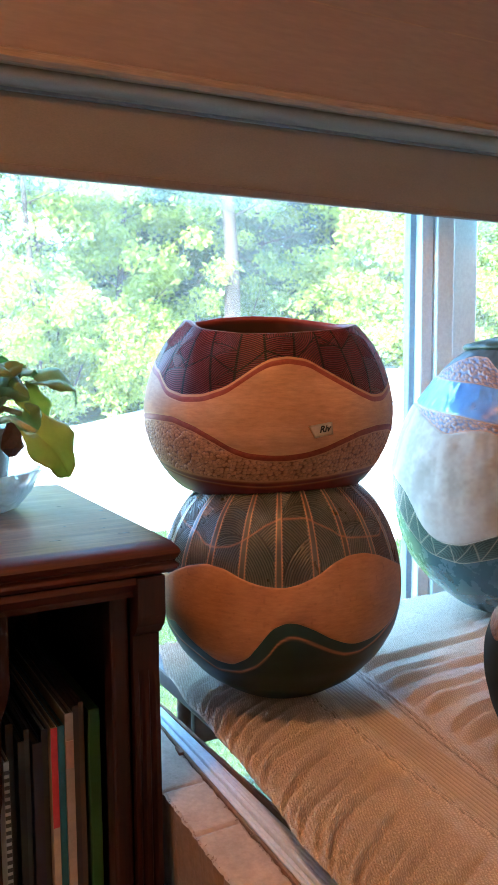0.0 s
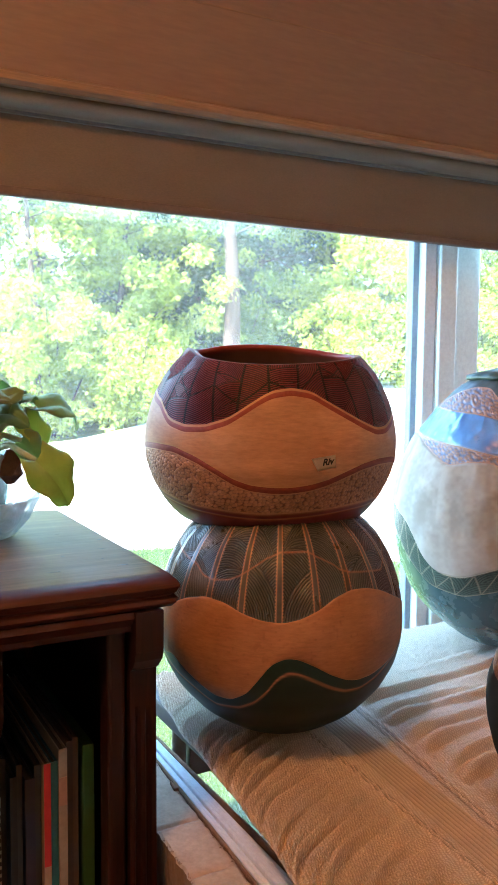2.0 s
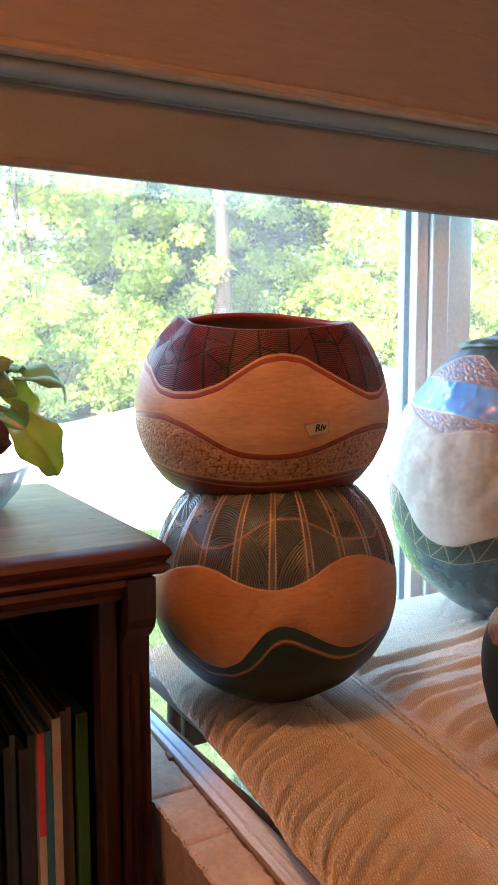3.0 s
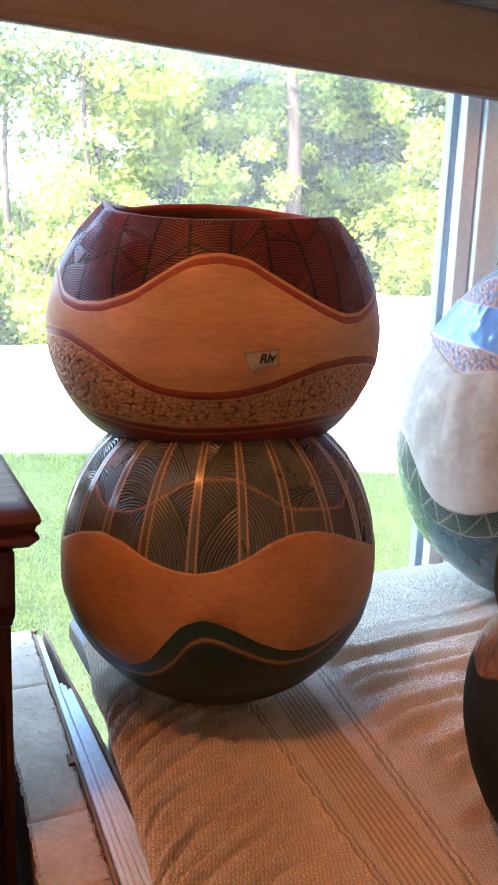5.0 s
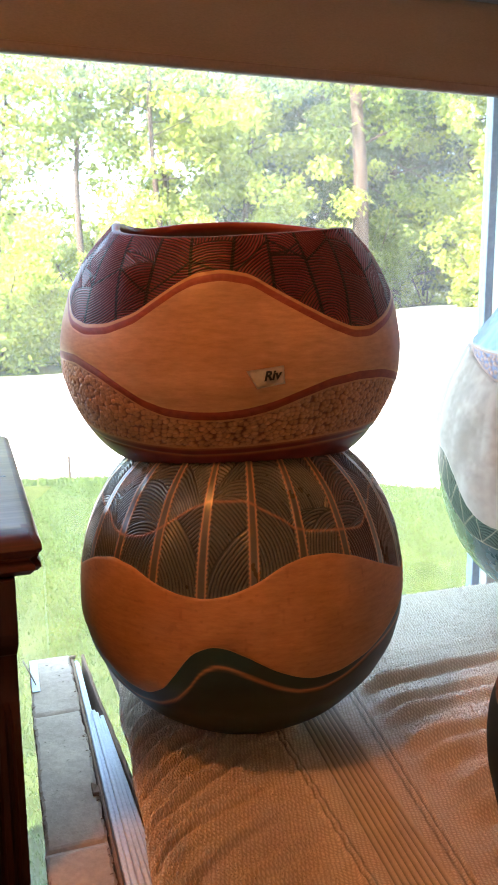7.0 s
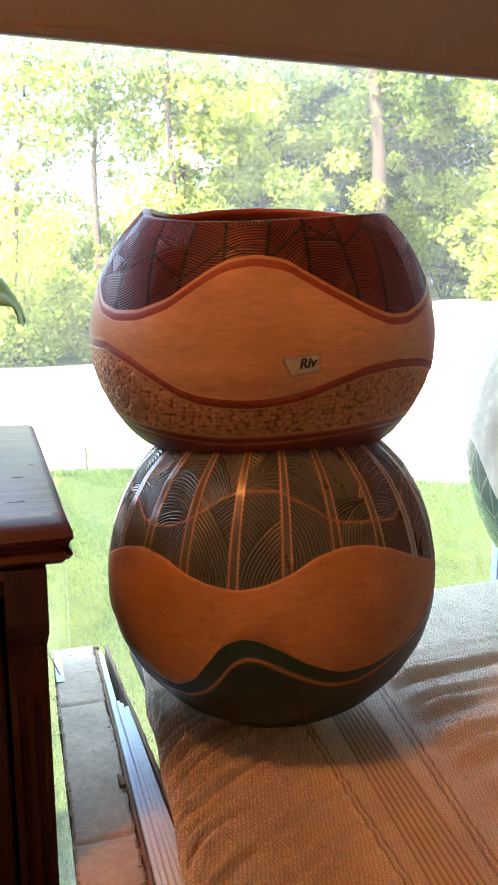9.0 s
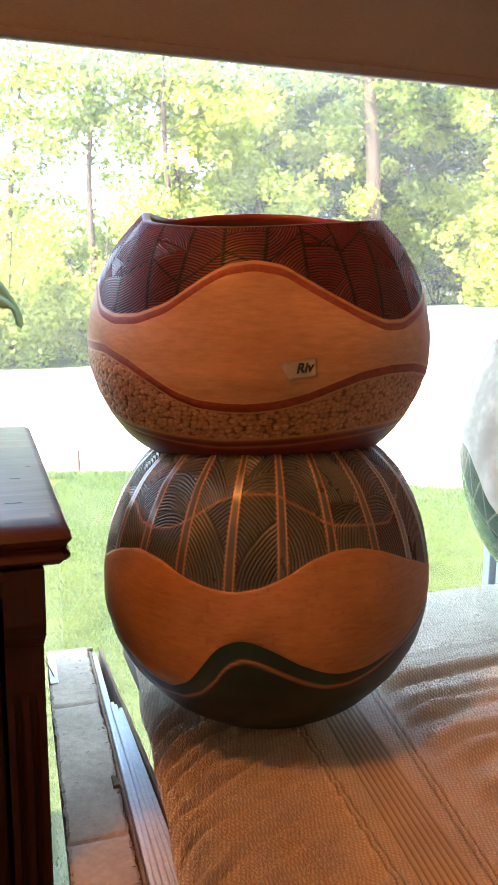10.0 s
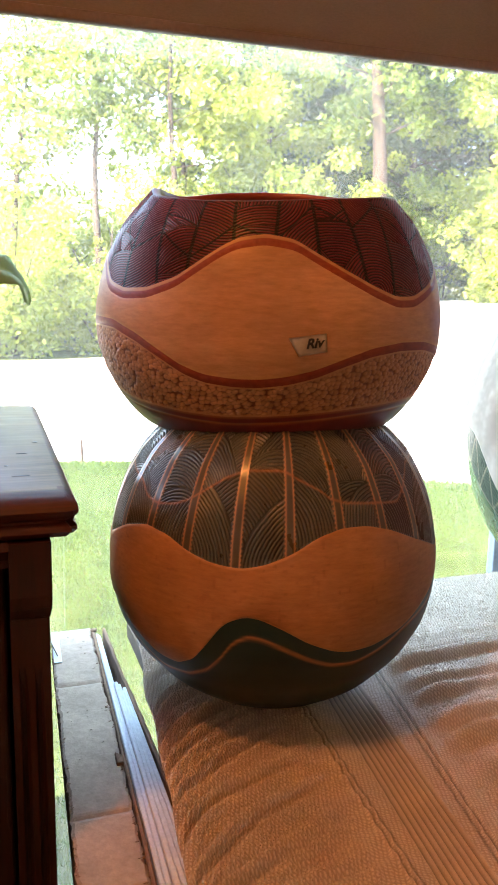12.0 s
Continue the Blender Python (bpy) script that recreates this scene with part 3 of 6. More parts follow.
cloth_tone = n_towel.mix(0.3, cloth_tone, n_towel.ramp(n_towel.noise(45, 4, 0.7), [(0.3, (0.7, 0.68, 0.66)), (0.7, (1.1, 1.1, 1.1))]), "MULTIPLY")
n_towel.base(n_towel.mix(paint_node.outputs["Alpha"], cloth_tone, n_towel.mix(0.95, cloth_tone, n_towel.ramp(loops.outputs[0], [(0.0, (0.78, 0.75, 0.72)), (0.6, (1.12, 1.12, 1.12))]), "MULTIPLY")))
n_towel.bsdf.inputs["Roughness"].default_value = 0.95
n_towel.bsdf.inputs["Sheen Weight"].default_value = 0.15
flip = n_towel.ramp(loops.outputs[0], [(0.0, (0, 0, 0)), (0.7, (1, 1, 1))])
n_towel.bump(pile_noise, 0.5, 0.001, n_towel.bump(n_towel.mix(paint_node.outputs["Alpha"], (0.5, 0.5, 0.5), flip), 0.5, 0.0030))
M_TOWEL = n_towel.mat
towel = thing("towel", (0.4, 0.8, TOP_Z), "cream terry towel with a ribbed woven border, rumpled over the table", "towel")
tv, tf, tp = towel_mesh()
part_arrays("cloth", tv, tf, M_TOWEL, towel, "", True, tp)


def terry_pile(count, first, last, low, high, seed):
    """Short loops standing out of the cloth, as small leaning tufts."""
    r = np.random.default_rng(seed)
    nx = 700
    row, colm = r.uniform(low, high, count), r.uniform(first, last, count)
    i, j = row.astype(int), colm.astype(int)
    a, b = (row - i)[:, None], (colm - j)[:, None]
    k = i * nx + j
    p = (1 - a) * ((1 - b) * tv[k] + b * tv[k + 1]) + a * ((1 - b) * tv[k + nx] + b * tv[k + nx + 1])
    turn = r.normal(0.9, 0.8, count)
    w = r.uniform(0.0004, 0.0008, count)[:, None]
    across = np.stack([-np.sin(turn), np.cos(turn), np.zeros(count)], -1) * w
    tip = np.stack([np.cos(turn), np.sin(turn), r.uniform(0.8, 1.5, count)], -1) * r.uniform(0.0009, 0.0016, count)[:, None]
    v = np.stack([p - across, p + across, p + tip], 1).reshape(-1, 3)
    c = tp[k].copy()
    c[:, :3] *= r.uniform(0.92, 1.12, count)[:, None]
    return v, np.repeat(c, 3, 0)


piles = [terry_pile(52000, 0, 190, 60, 308, 1), terry_pile(30000, 376, 560, 110, 308, 2)]
pv = np.concatenate([p[0] for p in piles])
tagged(part_arrays("terry_nap", pv, np.arange(len(pv)).reshape(-1, 3), M_TOWEL, towel, "short fuzzy terry loops", False, np.concatenate([p[1] for p in piles])), kind="stuff")


# ---- gourds ----
def ring_curve(points, soft=2.0):
    """A closed curve round an axis from (degrees, value) pairs."""
    a = np.array([p[0] for p in points], float)
    v = np.array([p[1] for p in points], float)
    grid = np.arange(-180, 180, 0.25)
    aa = np.concatenate([a - 360, a, a + 360])
    vv = np.concatenate([v, v, v])
    order = np.argsort(aa)
    out = np.interp(grid, aa[order], vv[order])
    k = int(soft / 0.25 * 3)
    w = np.exp(-0.5 * (np.arange(-k, k + 1) * 0.25 / soft) ** 2)
    w /= w.sum()
    out = np.convolve(np.concatenate([out[-k:], out, out[:k]]), w, "valid")
    return lambda deg: np.interp((np.asarray(deg) + 180) % 360, np.append(grid, 180) + 180, np.append(out, out[0]))


def radius_curve(profile):
    z = np.array([p[0] for p in profile])
    r = np.array([p[1] for p in profile])
    order = np.argsort(z)
    z, r = z[order], r[order]
    fine = np.linspace(z[0], z[-1], 600)
    rr = np.interp(fine, z, r)
    w = np.exp(-0.5 * (np.arange(-30, 31) / 10.0) ** 2)
    w /= w.sum()
    pad = np.concatenate([2 * rr[0] - rr[30:0:-1], rr, 2 * rr[-1] - rr[-2:-32:-1]])
    rr = np.convolve(pad, w, "valid")
    return lambda q: np.interp(q, fine, rr)


def turns_round(front, back, lo, hi):
    """Degrees round an axis: close together from lo to hi, wider elsewhere."""
    return np.concatenate([np.linspace(lo, hi, front, endpoint=False), np.linspace(hi, lo + 360, back, endpoint=False)])


def gourd_band(name, centre, radius, low, high, rows, degs, look_of, mat, parent, label=""):
    """One band of a gourd between two closed curves; look_of gives its relief and colours."""
    lo, hi = low(degs), high(degs)
    t = np.linspace(0, 1, rows)[:, None]
    z = lo + (hi - lo) * t
    d = np.broadcast_to(degs, z.shape)
    r = radius(z)
    taper = np.minimum(1, np.minimum(t, 1 - t) * (hi - lo) / 0.0012)
    arc = np.radians(d) * 0.14
    relief, colour = look_of(d, z, arc, r, t * (hi - lo), (1 - t) * (hi - lo))
    slope = (radius(z + 0.002) - radius(z - 0.002)) / 0.004
    n_r, n_z = 1 / np.sqrt(1 + slope**2), -slope / np.sqrt(1 + slope**2)
    rr = r + relief * taper * n_r
    zz = z + relief * taper * n_z
    a = np.radians(d)
    verts = np.stack([centre[0] + rr * np.sin(a), centre[1] - rr * np.cos(a), zz], -1).reshape(-1, 3)
    return part_arrays(name, verts, quads(rows, len(degs), True), mat, parent, label, True, colour.reshape(-1, 3))


def tint(mask, a, b):
    return np.asarray(a) * (1 - mask[..., None]) + np.asarray(b) * mask[..., None]


def hatch(px, py, size, spacing, seed, duty=0.42):
    """Engraved fans of nested arcs of many sizes, the lower laid over the upper: depth of the cut, a random number per fan, and the fans' seams."""
    wx = px + 0.002 * (smooth_noise(px, py, 0.02, seed + 3) - 0.5)
    wy = py + 0.002 * (smooth_noise(px, py, 0.02, seed + 5) - 0.5)
    gx, gy = np.floor(wx / size), np.floor(wy / size)
    best, dist, rim = np.full(px.shape, -1.0), wy * 1.0, np.full(px.shape, size)
    for ox in (-3, -2, -1, 0, 1, 2, 3):
        for oy in (-3, -2, -1, 0, 1, 2, 3):
            cx, cy = gx + ox, gy + oy
            h1 = (np.sin(cx * 127.1 + cy * 311.7 + seed * 17.3) * 43758.5453) % 1.0
            h2 = (np.sin(cx * 269.5 + cy * 183.3 + seed * 31.9) * 24634.6345) % 1.0
            h3 = (np.sin(cx * 91.7 + cy * 57.3 + seed * 5.1) * 15731.743) % 1.0
            d = np.hypot(wx - (cx + 0.5 * (cy % 2) + 0.8 * h1) * size, wy - (cy + 0.8 * h2) * size)
            reach = size * (1.25 + 1.0 * h3)
            rank = 50.0 + gy - cy - h2 + 0.9 * h3
            top = (d < reach) & (rank > best)
            best = np.where(top, rank, best)
            dist = np.where(top, d, dist)
            rim = np.where(top, reach - d, rim)
    wave = np.abs((((dist + 0.4 * size) / spacing + 0.22 * smooth_noise(px, py, 0.004, seed + 1)) % 1.0) - 0.5) * 2
    cut = smoothstep(duty, duty + 0.26, wave)
    seam = 1 - smoothstep(0.0005, 0.0011, rim)
    return np.maximum(cut, seam), best, seam


# -- upper bowl --
UP = (0.0955, 0.992)
UP_R = radius_curve([(1.236, 0.088), (1.222, 0.0985), (1.216, 0.1035), (1.211, 0.1085), (1.197, 0.1205), (1.183, 0.1287), (1.165, 0.137), (1.147, 0.142),
                     (1.128, 0.1455), (1.119, 0.146), (1.098, 0.145), (1.077, 0.138), (1.057, 0.1275), (1.04, 0.1145), (1.028, 0.100), (1.022, 0.086), (1.0205, 0.03)])
U_RIM = ring_curve([(-110, 1.2235), (-92, 1.2205), (-77, 1.2125), (-64, 1.2085), (-46, 1.2045), (-28, 1.2035), (-12, 1.205), (0, 1.2068), (16, 1.2096), (40, 1.2145),
                    (60, 1.217), (90, 1.219), (115, 1.225), (140, 1.2305), (165, 1.2315), (190, 1.229), (215, 1.2225)], 3)
U_TOP = ring_curve([(-110, 1.178), (-90, 1.166), (-79, 1.1475), (-68.6, 1.1418), (-57.8, 1.1428), (-47.6, 1.1507), (-40.8, 1.1618), (-34.2, 1.1724), (-29.3, 1.1782), (-21, 1.1810),
                    (-12, 1.1776), (-5.4, 1.1681), (3, 1.1574), (12, 1.1468), (20.6, 1.1395), (29, 1.140), (39.7, 1.1484), (55, 1.163), (78, 1.178), (105, 1.170), (130, 1.15),
                    (155, 1.144), (185, 1.160), (220, 1.178)], 1.6)
U_LOW = ring_curve([(-100, 1.1185), (-88, 1.1195), (-74, 1.1185), (-61.8, 1.1096), (-52.8, 1.0986), (-45.9, 1.0885), (-38.8, 1.0825), (-30, 1.0802), (-21.8, 1.0802), (-13.6, 1.0827),
                    (-5.5, 1.0878), (2.6, 1.0956), (11.7, 1.103), (23, 1.1066), (35.7, 1.106), (49, 1.101), (70, 1.09), (95, 1.082), (120, 1.09), (150, 1.108), (190, 1.106), (230, 1.112)], 1.6)
U_PEB = ring_curve([(-110, 1.068), (-90, 1.062), (-73, 1.0555), (-50, 1.0512), (-33, 1.0497), (-12, 1.0525), (14, 1.0573), (38, 1.0594), (80, 1.056), (140, 1.053), (200, 1.058)], 3)
U_BOT = ring_curve([(0, 1.0206), (180, 1.0206)])
DEG = turns_round(620, 80, -125, 75)
DEG_FINE = turns_round(1050, 80, -125, 75)
TAN, RED, DEEP = (0.42, 0.225, 0.095), (0.20, 0.032, 0.018), (0.105, 0.016, 0.014)

upper = thing("gourd_bowl", (UP[0], UP[1], 1.0206), "carved gourd bowl with red rim, pale panel and pebbled band", "bowl", "stacked gourd bowls")


def carved_red(d, z, arc, r, from_low, from_high):
    px = np.radians(d) * r
    py = z * 1.08
    # straight-fanned patches between the leaning lines, above and below a wavy tie
    node = np.round((d + 57) / 13.0)
    drift = 150 * (((node * 0.618) % 1.0) - 0.5) * (z - 1.18)
    gone = d + 57 - 13.0 * node - drift
    web = 1 - smoothstep(0.032, 0.062, np.abs(gone) / 13.0)
    sway = np.abs(((d + 57) / 13.0) % 2.0 - 1.0)
    tie = z - 1.176 - 0.018 * sway - 0.012 * np.sin(np.radians(d) * 3 + 1)
    web = np.maximum(web, 1 - smoothstep(0.0006, 0.0013, np.abs(tie)))
    patch = 2 * (node + np.where(gone > 0, 0.5, -0.5)) + np.where(tie > 0, 0.0, 37.0)
    aim = math.pi * (0.5 + 0.62 * (((patch * 0.381966 + 0.13) % 1.0) - 0.5) + np.floor((patch * 0.618) % 2.0))
    hub = np.radians(13.0 * (node + np.where(gone > 0, 0.5, -0.5)) - 57) * 0.128
    away = 0.030 + 0.026 * ((patch * 0.237) % 1.0)
    ray = np.hypot(np.radians(d) * 0.128 - hub - away * np.cos(aim), py - 1.18 * 1.08 - away * np.sin(aim))
    wave = np.abs(((ray / 0.00215 + 0.18 * smooth_noise(px, py, 0.004, 12)) % 1.0) - 0.5) * 2
    near_cut, _, seam = hatch(px, py, 0.027, 0.0021, 11, 0.38)
    steep = smoothstep(0.38, 0.66, wave)
    small = ((patch * 0.754) % 1.0) > 0.62
    cut = np.where(small, near_cut, steep)
    seam = np.where(small, seam, 0.0)
    seam = np.maximum(seam, web)
    mott = smooth_noise(px, py, 0.02, 4)
    ground = tint(mott, (0.105, 0.012, 0.018), (0.175, 0.021, 0.025))
    return -0.0007 * cut, tint(np.maximum(cut * 0.92, seam), ground, (0.008, 0.005, 0.005))


def ridge_pair(d, z, arc, r, from_low, from_high):
    tan_line = 1 - smoothstep(0.0022, 0.0030, from_high)
    bulge = np.sin(np.clip(from_low / (from_low + from_high), 0, 1) * math.pi)
    speck = smooth_noise(arc, z, 0.002, 6)
    col = tint(tan_line, tint(speck * 0.5, (0.21, 0.035, 0.018), (0.30, 0.065, 0.03)), (0.40, 0.19, 0.075))
    return 0.0005 * bulge, col


def smooth_tan(d, z, arc, r, from_low, from_high):
    streak = smooth_noise(arc * 0.35, z, 0.0035, 3) * 0.5 + smooth_noise(arc * 0.2, z, 0.012, 9) * 0.5
    patch = smooth_noise(arc, z, 0.05, 12)
    col = tint(streak, (0.38, 0.18, 0.078), (0.48, 0.24, 0.108)) * (0.86 + 0.24 * patch)[..., None]
    rim = (1 - smoothstep(0.0, 0.0022, from_low)) * 0.6
    return 0.0003 * smooth_noise(arc, z, 0.03, 5), tint(rim, col, (0.50, 0.30, 0.12))


def red_ridge(d, z, arc, r, from_low, from_high):
    bulge = np.sin(np.clip(from_low / (from_low + from_high), 0, 1) * math.pi)
    speck = smooth_noise(arc, z, 0.003, 16)
    return 0.0004 * bulge, tint(speck, (0.165, 0.026, 0.016), (0.23, 0.045, 0.022))


def pebbles(size, seed, pale, crack, height, sharp=1.0):
    def made(d, z, arc, r, from_low, from_high):
        px = np.radians(d) * r + 0.0016 * smooth_noise(arc, z, 0.006, seed + 3)
        py = z * 1.25
        f1, f2, who, _, _ = cell_noise(px, py, size, seed, 0.95)
        dome = np.sqrt((1 - (f1 / 0.66) ** 2).clip(0, 1) * smoothstep(0.0, 0.16, f2 - f1)) ** sharp
        tone = 0.82 + 0.36 * who
        col = tint(dome, crack, pale) * tone[..., None]
        hem = 1 - smoothstep(0.0012, 0.0020, np.minimum(from_low, from_high))
        return height * (dome * (0.7 + 0.5 * who) - 1.0) * (1 - hem), tint(hem, col, pale)
    return made


def red_base(d, z, arc, r, from_low, from_high):
    line = np.exp(-((from_high - 0.0062) / 0.0009) ** 2)
    line2 = np.exp(-((from_high - 0.0004) / 0.0010) ** 2)
    speck = smooth_noise(arc, z, 0.012, 21)
    col = tint(speck, (0.110, 0.016, 0.017), (0.17, 0.027, 0.024))
    return -0.0005 * line, tint(np.maximum(line, line2 * 0.8) * 0.85, col, (0.36, 0.15, 0.06))


gourd_band("carved_band", UP, UP_R, U_TOP, U_RIM, 150, DEG_FINE, carved_red, M_CARVED, upper, "dark red band engraved with black nested arcs")
gourd_band("ridge", UP, UP_R, lambda q: U_TOP(q) - 0.0078, U_TOP, 14, DEG, ridge_pair, M_SMOOTH, upper, "raised tan and red wavy line")
gourd_band("smooth_band", UP, UP_R, U_LOW, lambda q: U_TOP(q) - 0.0078, 60, DEG, smooth_tan, M_SMOOTH, upper, "burnished pale tan eye-shaped panel")
gourd_band("ridge", UP, UP_R, lambda q: U_LOW(q) - 0.0062, U_LOW, 10, DEG, red_ridge, M_SMOOTH, upper, "dull red wavy line")
gourd_band("pebbled_band", UP, UP_R, U_PEB, lambda q: U_LOW(q) - 0.0062, 84, DEG, pebbles(0.0041, 5, (0.42, 0.195, 0.085), (0.165, 0.060, 0.026), 0.0010, 0.62), M_PEBBLE, upper, "tan band carved into small pebbles")
gourd_band("base", UP, UP_R, U_BOT, U_PEB, 46, DEG, red_base, M_BASE, upper, "glossy dark red base with thin tan lines")


def bowl_lip(centre, radius, rim, thick, depth, mat, parent, label):
    """The cut edge of a bowl and its inner wall."""
    degs = np.arange(0, 360, 1.5)
    zr = rim(degs)
    ro = radius(zr)
    a = np.radians(degs)
    rings, cols = [], []
    for off, dz, c in ((0, 0, (0.05, 0.010, 0.009)), (0.0008, 0.0006, (0.10, 0.018, 0.014)), (0.0022, 0.0009, (0.23, 0.036, 0.026)), (thick, 0.0, (0.27, 0.045, 0.030)),
                       (thick - 0.001, -0.005, (0.21, 0.038, 0.026)), (thick - 0.003, -0.009, (0.12, 0.055, 0.04)), (thick - 0.018, -0.036, (0.10, 0.055, 0.04)), (thick - 0.028, -0.07, (0.10, 0.05, 0.034)), (thick - 0.015, -0.12, (0.09, 0.045, 0.03)), (0.06, -0.155, (0.12, 0.022, 0.016))):
        r = ro - off
        rings.append(np.stack([centre[0] + r * np.sin(a), centre[1] - r * np.cos(a), zr + dz], -1))
        cols.append(np.broadcast_to(np.array(c), (len(degs), 3)))
    return part_arrays("lip", np.concatenate(rings), quads(len(rings), len(degs), True), mat, parent, label, True, np.concatenate(cols))


bowl_lip(UP, UP_R, U_RIM, 0.0065, 0.15, M_BASE, upper, "red stained cut lip and inside")

# price label of masking tape with marker writing

def on_bowl(deg, z, lift):
    r = float(UP_R(z)) + lift
    a = math.radians(deg)
    return (UP[0] + r * math.sin(a), UP[1] - r * math.cos(a), z)


tape_bm = bmesh.new()
cols_n, rows_n = 14, 7
grid = []
for j in range(rows_n):
    row = []
    for i in range(cols_n):
        s, t = i / (cols_n - 1), j / (rows_n - 1)
        deg = -14.0 + 10.6 * s + 2.2 * (1 - t) * (1 - s) * 1.3 - 0.2 * t
        z = 1.0975 + 0.0128 * t + 0.0036 * s
        lift = 0.0010 + 0.0022 * max(0.0, s - 0.8) * 5 * (1 - t) + 0.0016 * max(0.0, 0.12 - s) * 8
        row.append(tape_bm.verts.new(on_bowl(deg, z, lift)))
    grid.append(row)
for j in range(rows_n - 1):
    for i in range(cols_n - 1):
        tape_bm.faces.new((grid[j][i], grid[j][i + 1], grid[j + 1][i + 1], grid[j + 1][i]))
solid = bmesh.ops.solidify(tape_bm, geom=tape_bm.faces[:], thickness=0.0004)
price = part("tape_label", tape_bm, M_TAPE, upper, "torn cream tape label with black marker letters", True)


def ink_text(body):
    cu = bpy.data.curves.new("letters", "FONT")
    cu.body, cu.size, cu.extrude, cu.offset, cu.shear = body, 0.0094, 0.0, 0.00036, 0.2
    cu.resolution_u = 3
    ob = new("letters", cu)
    bpy.context.view_layer.update()
    me = bpy.data.meshes.new_from_object(ob)
    bpy.data.objects.remove(ob)
    bm = bmesh.new()
    bm.from_mesh(me)
    bmesh.ops.subdivide_edges(bm, edges=[e for e in bm.edges if e.calc_length() > 0.002], cuts=2)
    for v in bm.verts:
        v.co = Vector(on_bowl(-9.3 + math.degrees(v.co.x * 1.0 / 0.146), 1.1032 + v.co.y * 1.0 + 0.0036 * v.co.x / 0.028, 0.0019))
    return bm


part("letters", ink_text("Riv"), M_INK, price, "black marker letters")

# -- lower bowl --
LO = (0.0943, 0.963)
LO_R = radius_curve([(1.05, 0.068), (1.045, 0.076), (1.031, 0.095), (1.015, 0.111), (0.991, 0.125), (0.968, 0.1335), (0.945, 0.138), (0.927, 0.1395), (0.902, 0.1395), (0.875, 0.133),
                     (0.849, 0.1190), (0.821, 0.0935), (0.800, 0.0610), (0.789, 0.035), (0.7845, 0.016), (0.783, 0.008)])
L_ONE = ring_curve([(-120, 0.945), (-95.6, 0.942), (-78.5, 0.9597), (-66, 0.967), (-55.8, 0.9641), (-47.4, 0.9558), (-38.8, 0.9501), (-29.8, 0.9483), (-22.6, 0.9519), (-14.2, 0.9602), (-6.6, 0.9707),
                    (1.8, 0.9762), (11, 0.9758), (20.8, 0.9697), (33.3, 0.9574), (53.8, 0.9391), (75, 0.945), (100, 0.965), (130, 0.975), (160, 0.955), (200, 0.95)], 1.6)
L_TWO = ring_curve([(-110, 0.897), (-97, 0.889), (-88, 0.894), (-75, 0.878), (-64, 0.8615), (-54.5, 0.860), (-45.8, 0.871), (-40.3, 0.8874), (-34.5, 0.9066), (-28.4, 0.9134), (-23.6, 0.9124), (-16.4, 0.9044),
                    (-9, 0.8933), (-0.9, 0.8847), (4.9, 0.8817), (14.2, 0.8826), (26.8, 0.89), (38.2, 0.9029), (49.8, 0.9134), (70, 0.92), (95, 0.90), (120, 0.875), (150, 0.885), (190, 0.905), (225, 0.91)], 1.5)
L_LINE = ring_curve([(-100, 0.884), (-78, 0.864), (-65, 0.848), (-51, 0.851), (-42.2, 0.8612), (-36, 0.8765), (-32.4, 0.8905), (-27.2, 0.8982), (-22.4, 0.896), (-13.8, 0.8854), (-7.2, 0.8774), (0, 0.8709),
                     (9.2, 0.8697), (18.3, 0.8768), (29.6, 0.8891), (50, 0.902), (75, 0.905), (120, 0.863), (190, 0.89)], 1.5)
L_FEST = ring_curve([(-76.5, 0.9946), (-70, 0.986), (-63.7, 0.9837), (-55.3, 0.9863), (-49.2, 0.9923), (-45.2, 0.9985), (-38.5, 1.0081), (-31.3, 1.0141), (-17.7, 1.0149), (-14.6, 1.0123), (-3.5, 1.001),
                     (-0.9, 0.9956), (4.8, 0.9927), (16.1, 0.9902), (27.5, 0.9876), (32.3, 0.9942), (45, 1.01), (70, 1.012), (110, 0.99), (160, 1.01), (220, 1.012), (255, 1.005)], 1.0)
L_TOP = ring_curve([(0, 1.049), (180, 1.049)])
L_BOT = ring_curve([(0, 0.7831), (180, 0.7831)])
STRIPES = [-31.5 + 16.36 * k for k in range(22)]

lower = thing("gourd_bowl", (LO[0], LO[1], 0.783), "round carved gourd with dark engraved top and orange wavy band", "bowl", "stacked gourd bowls")


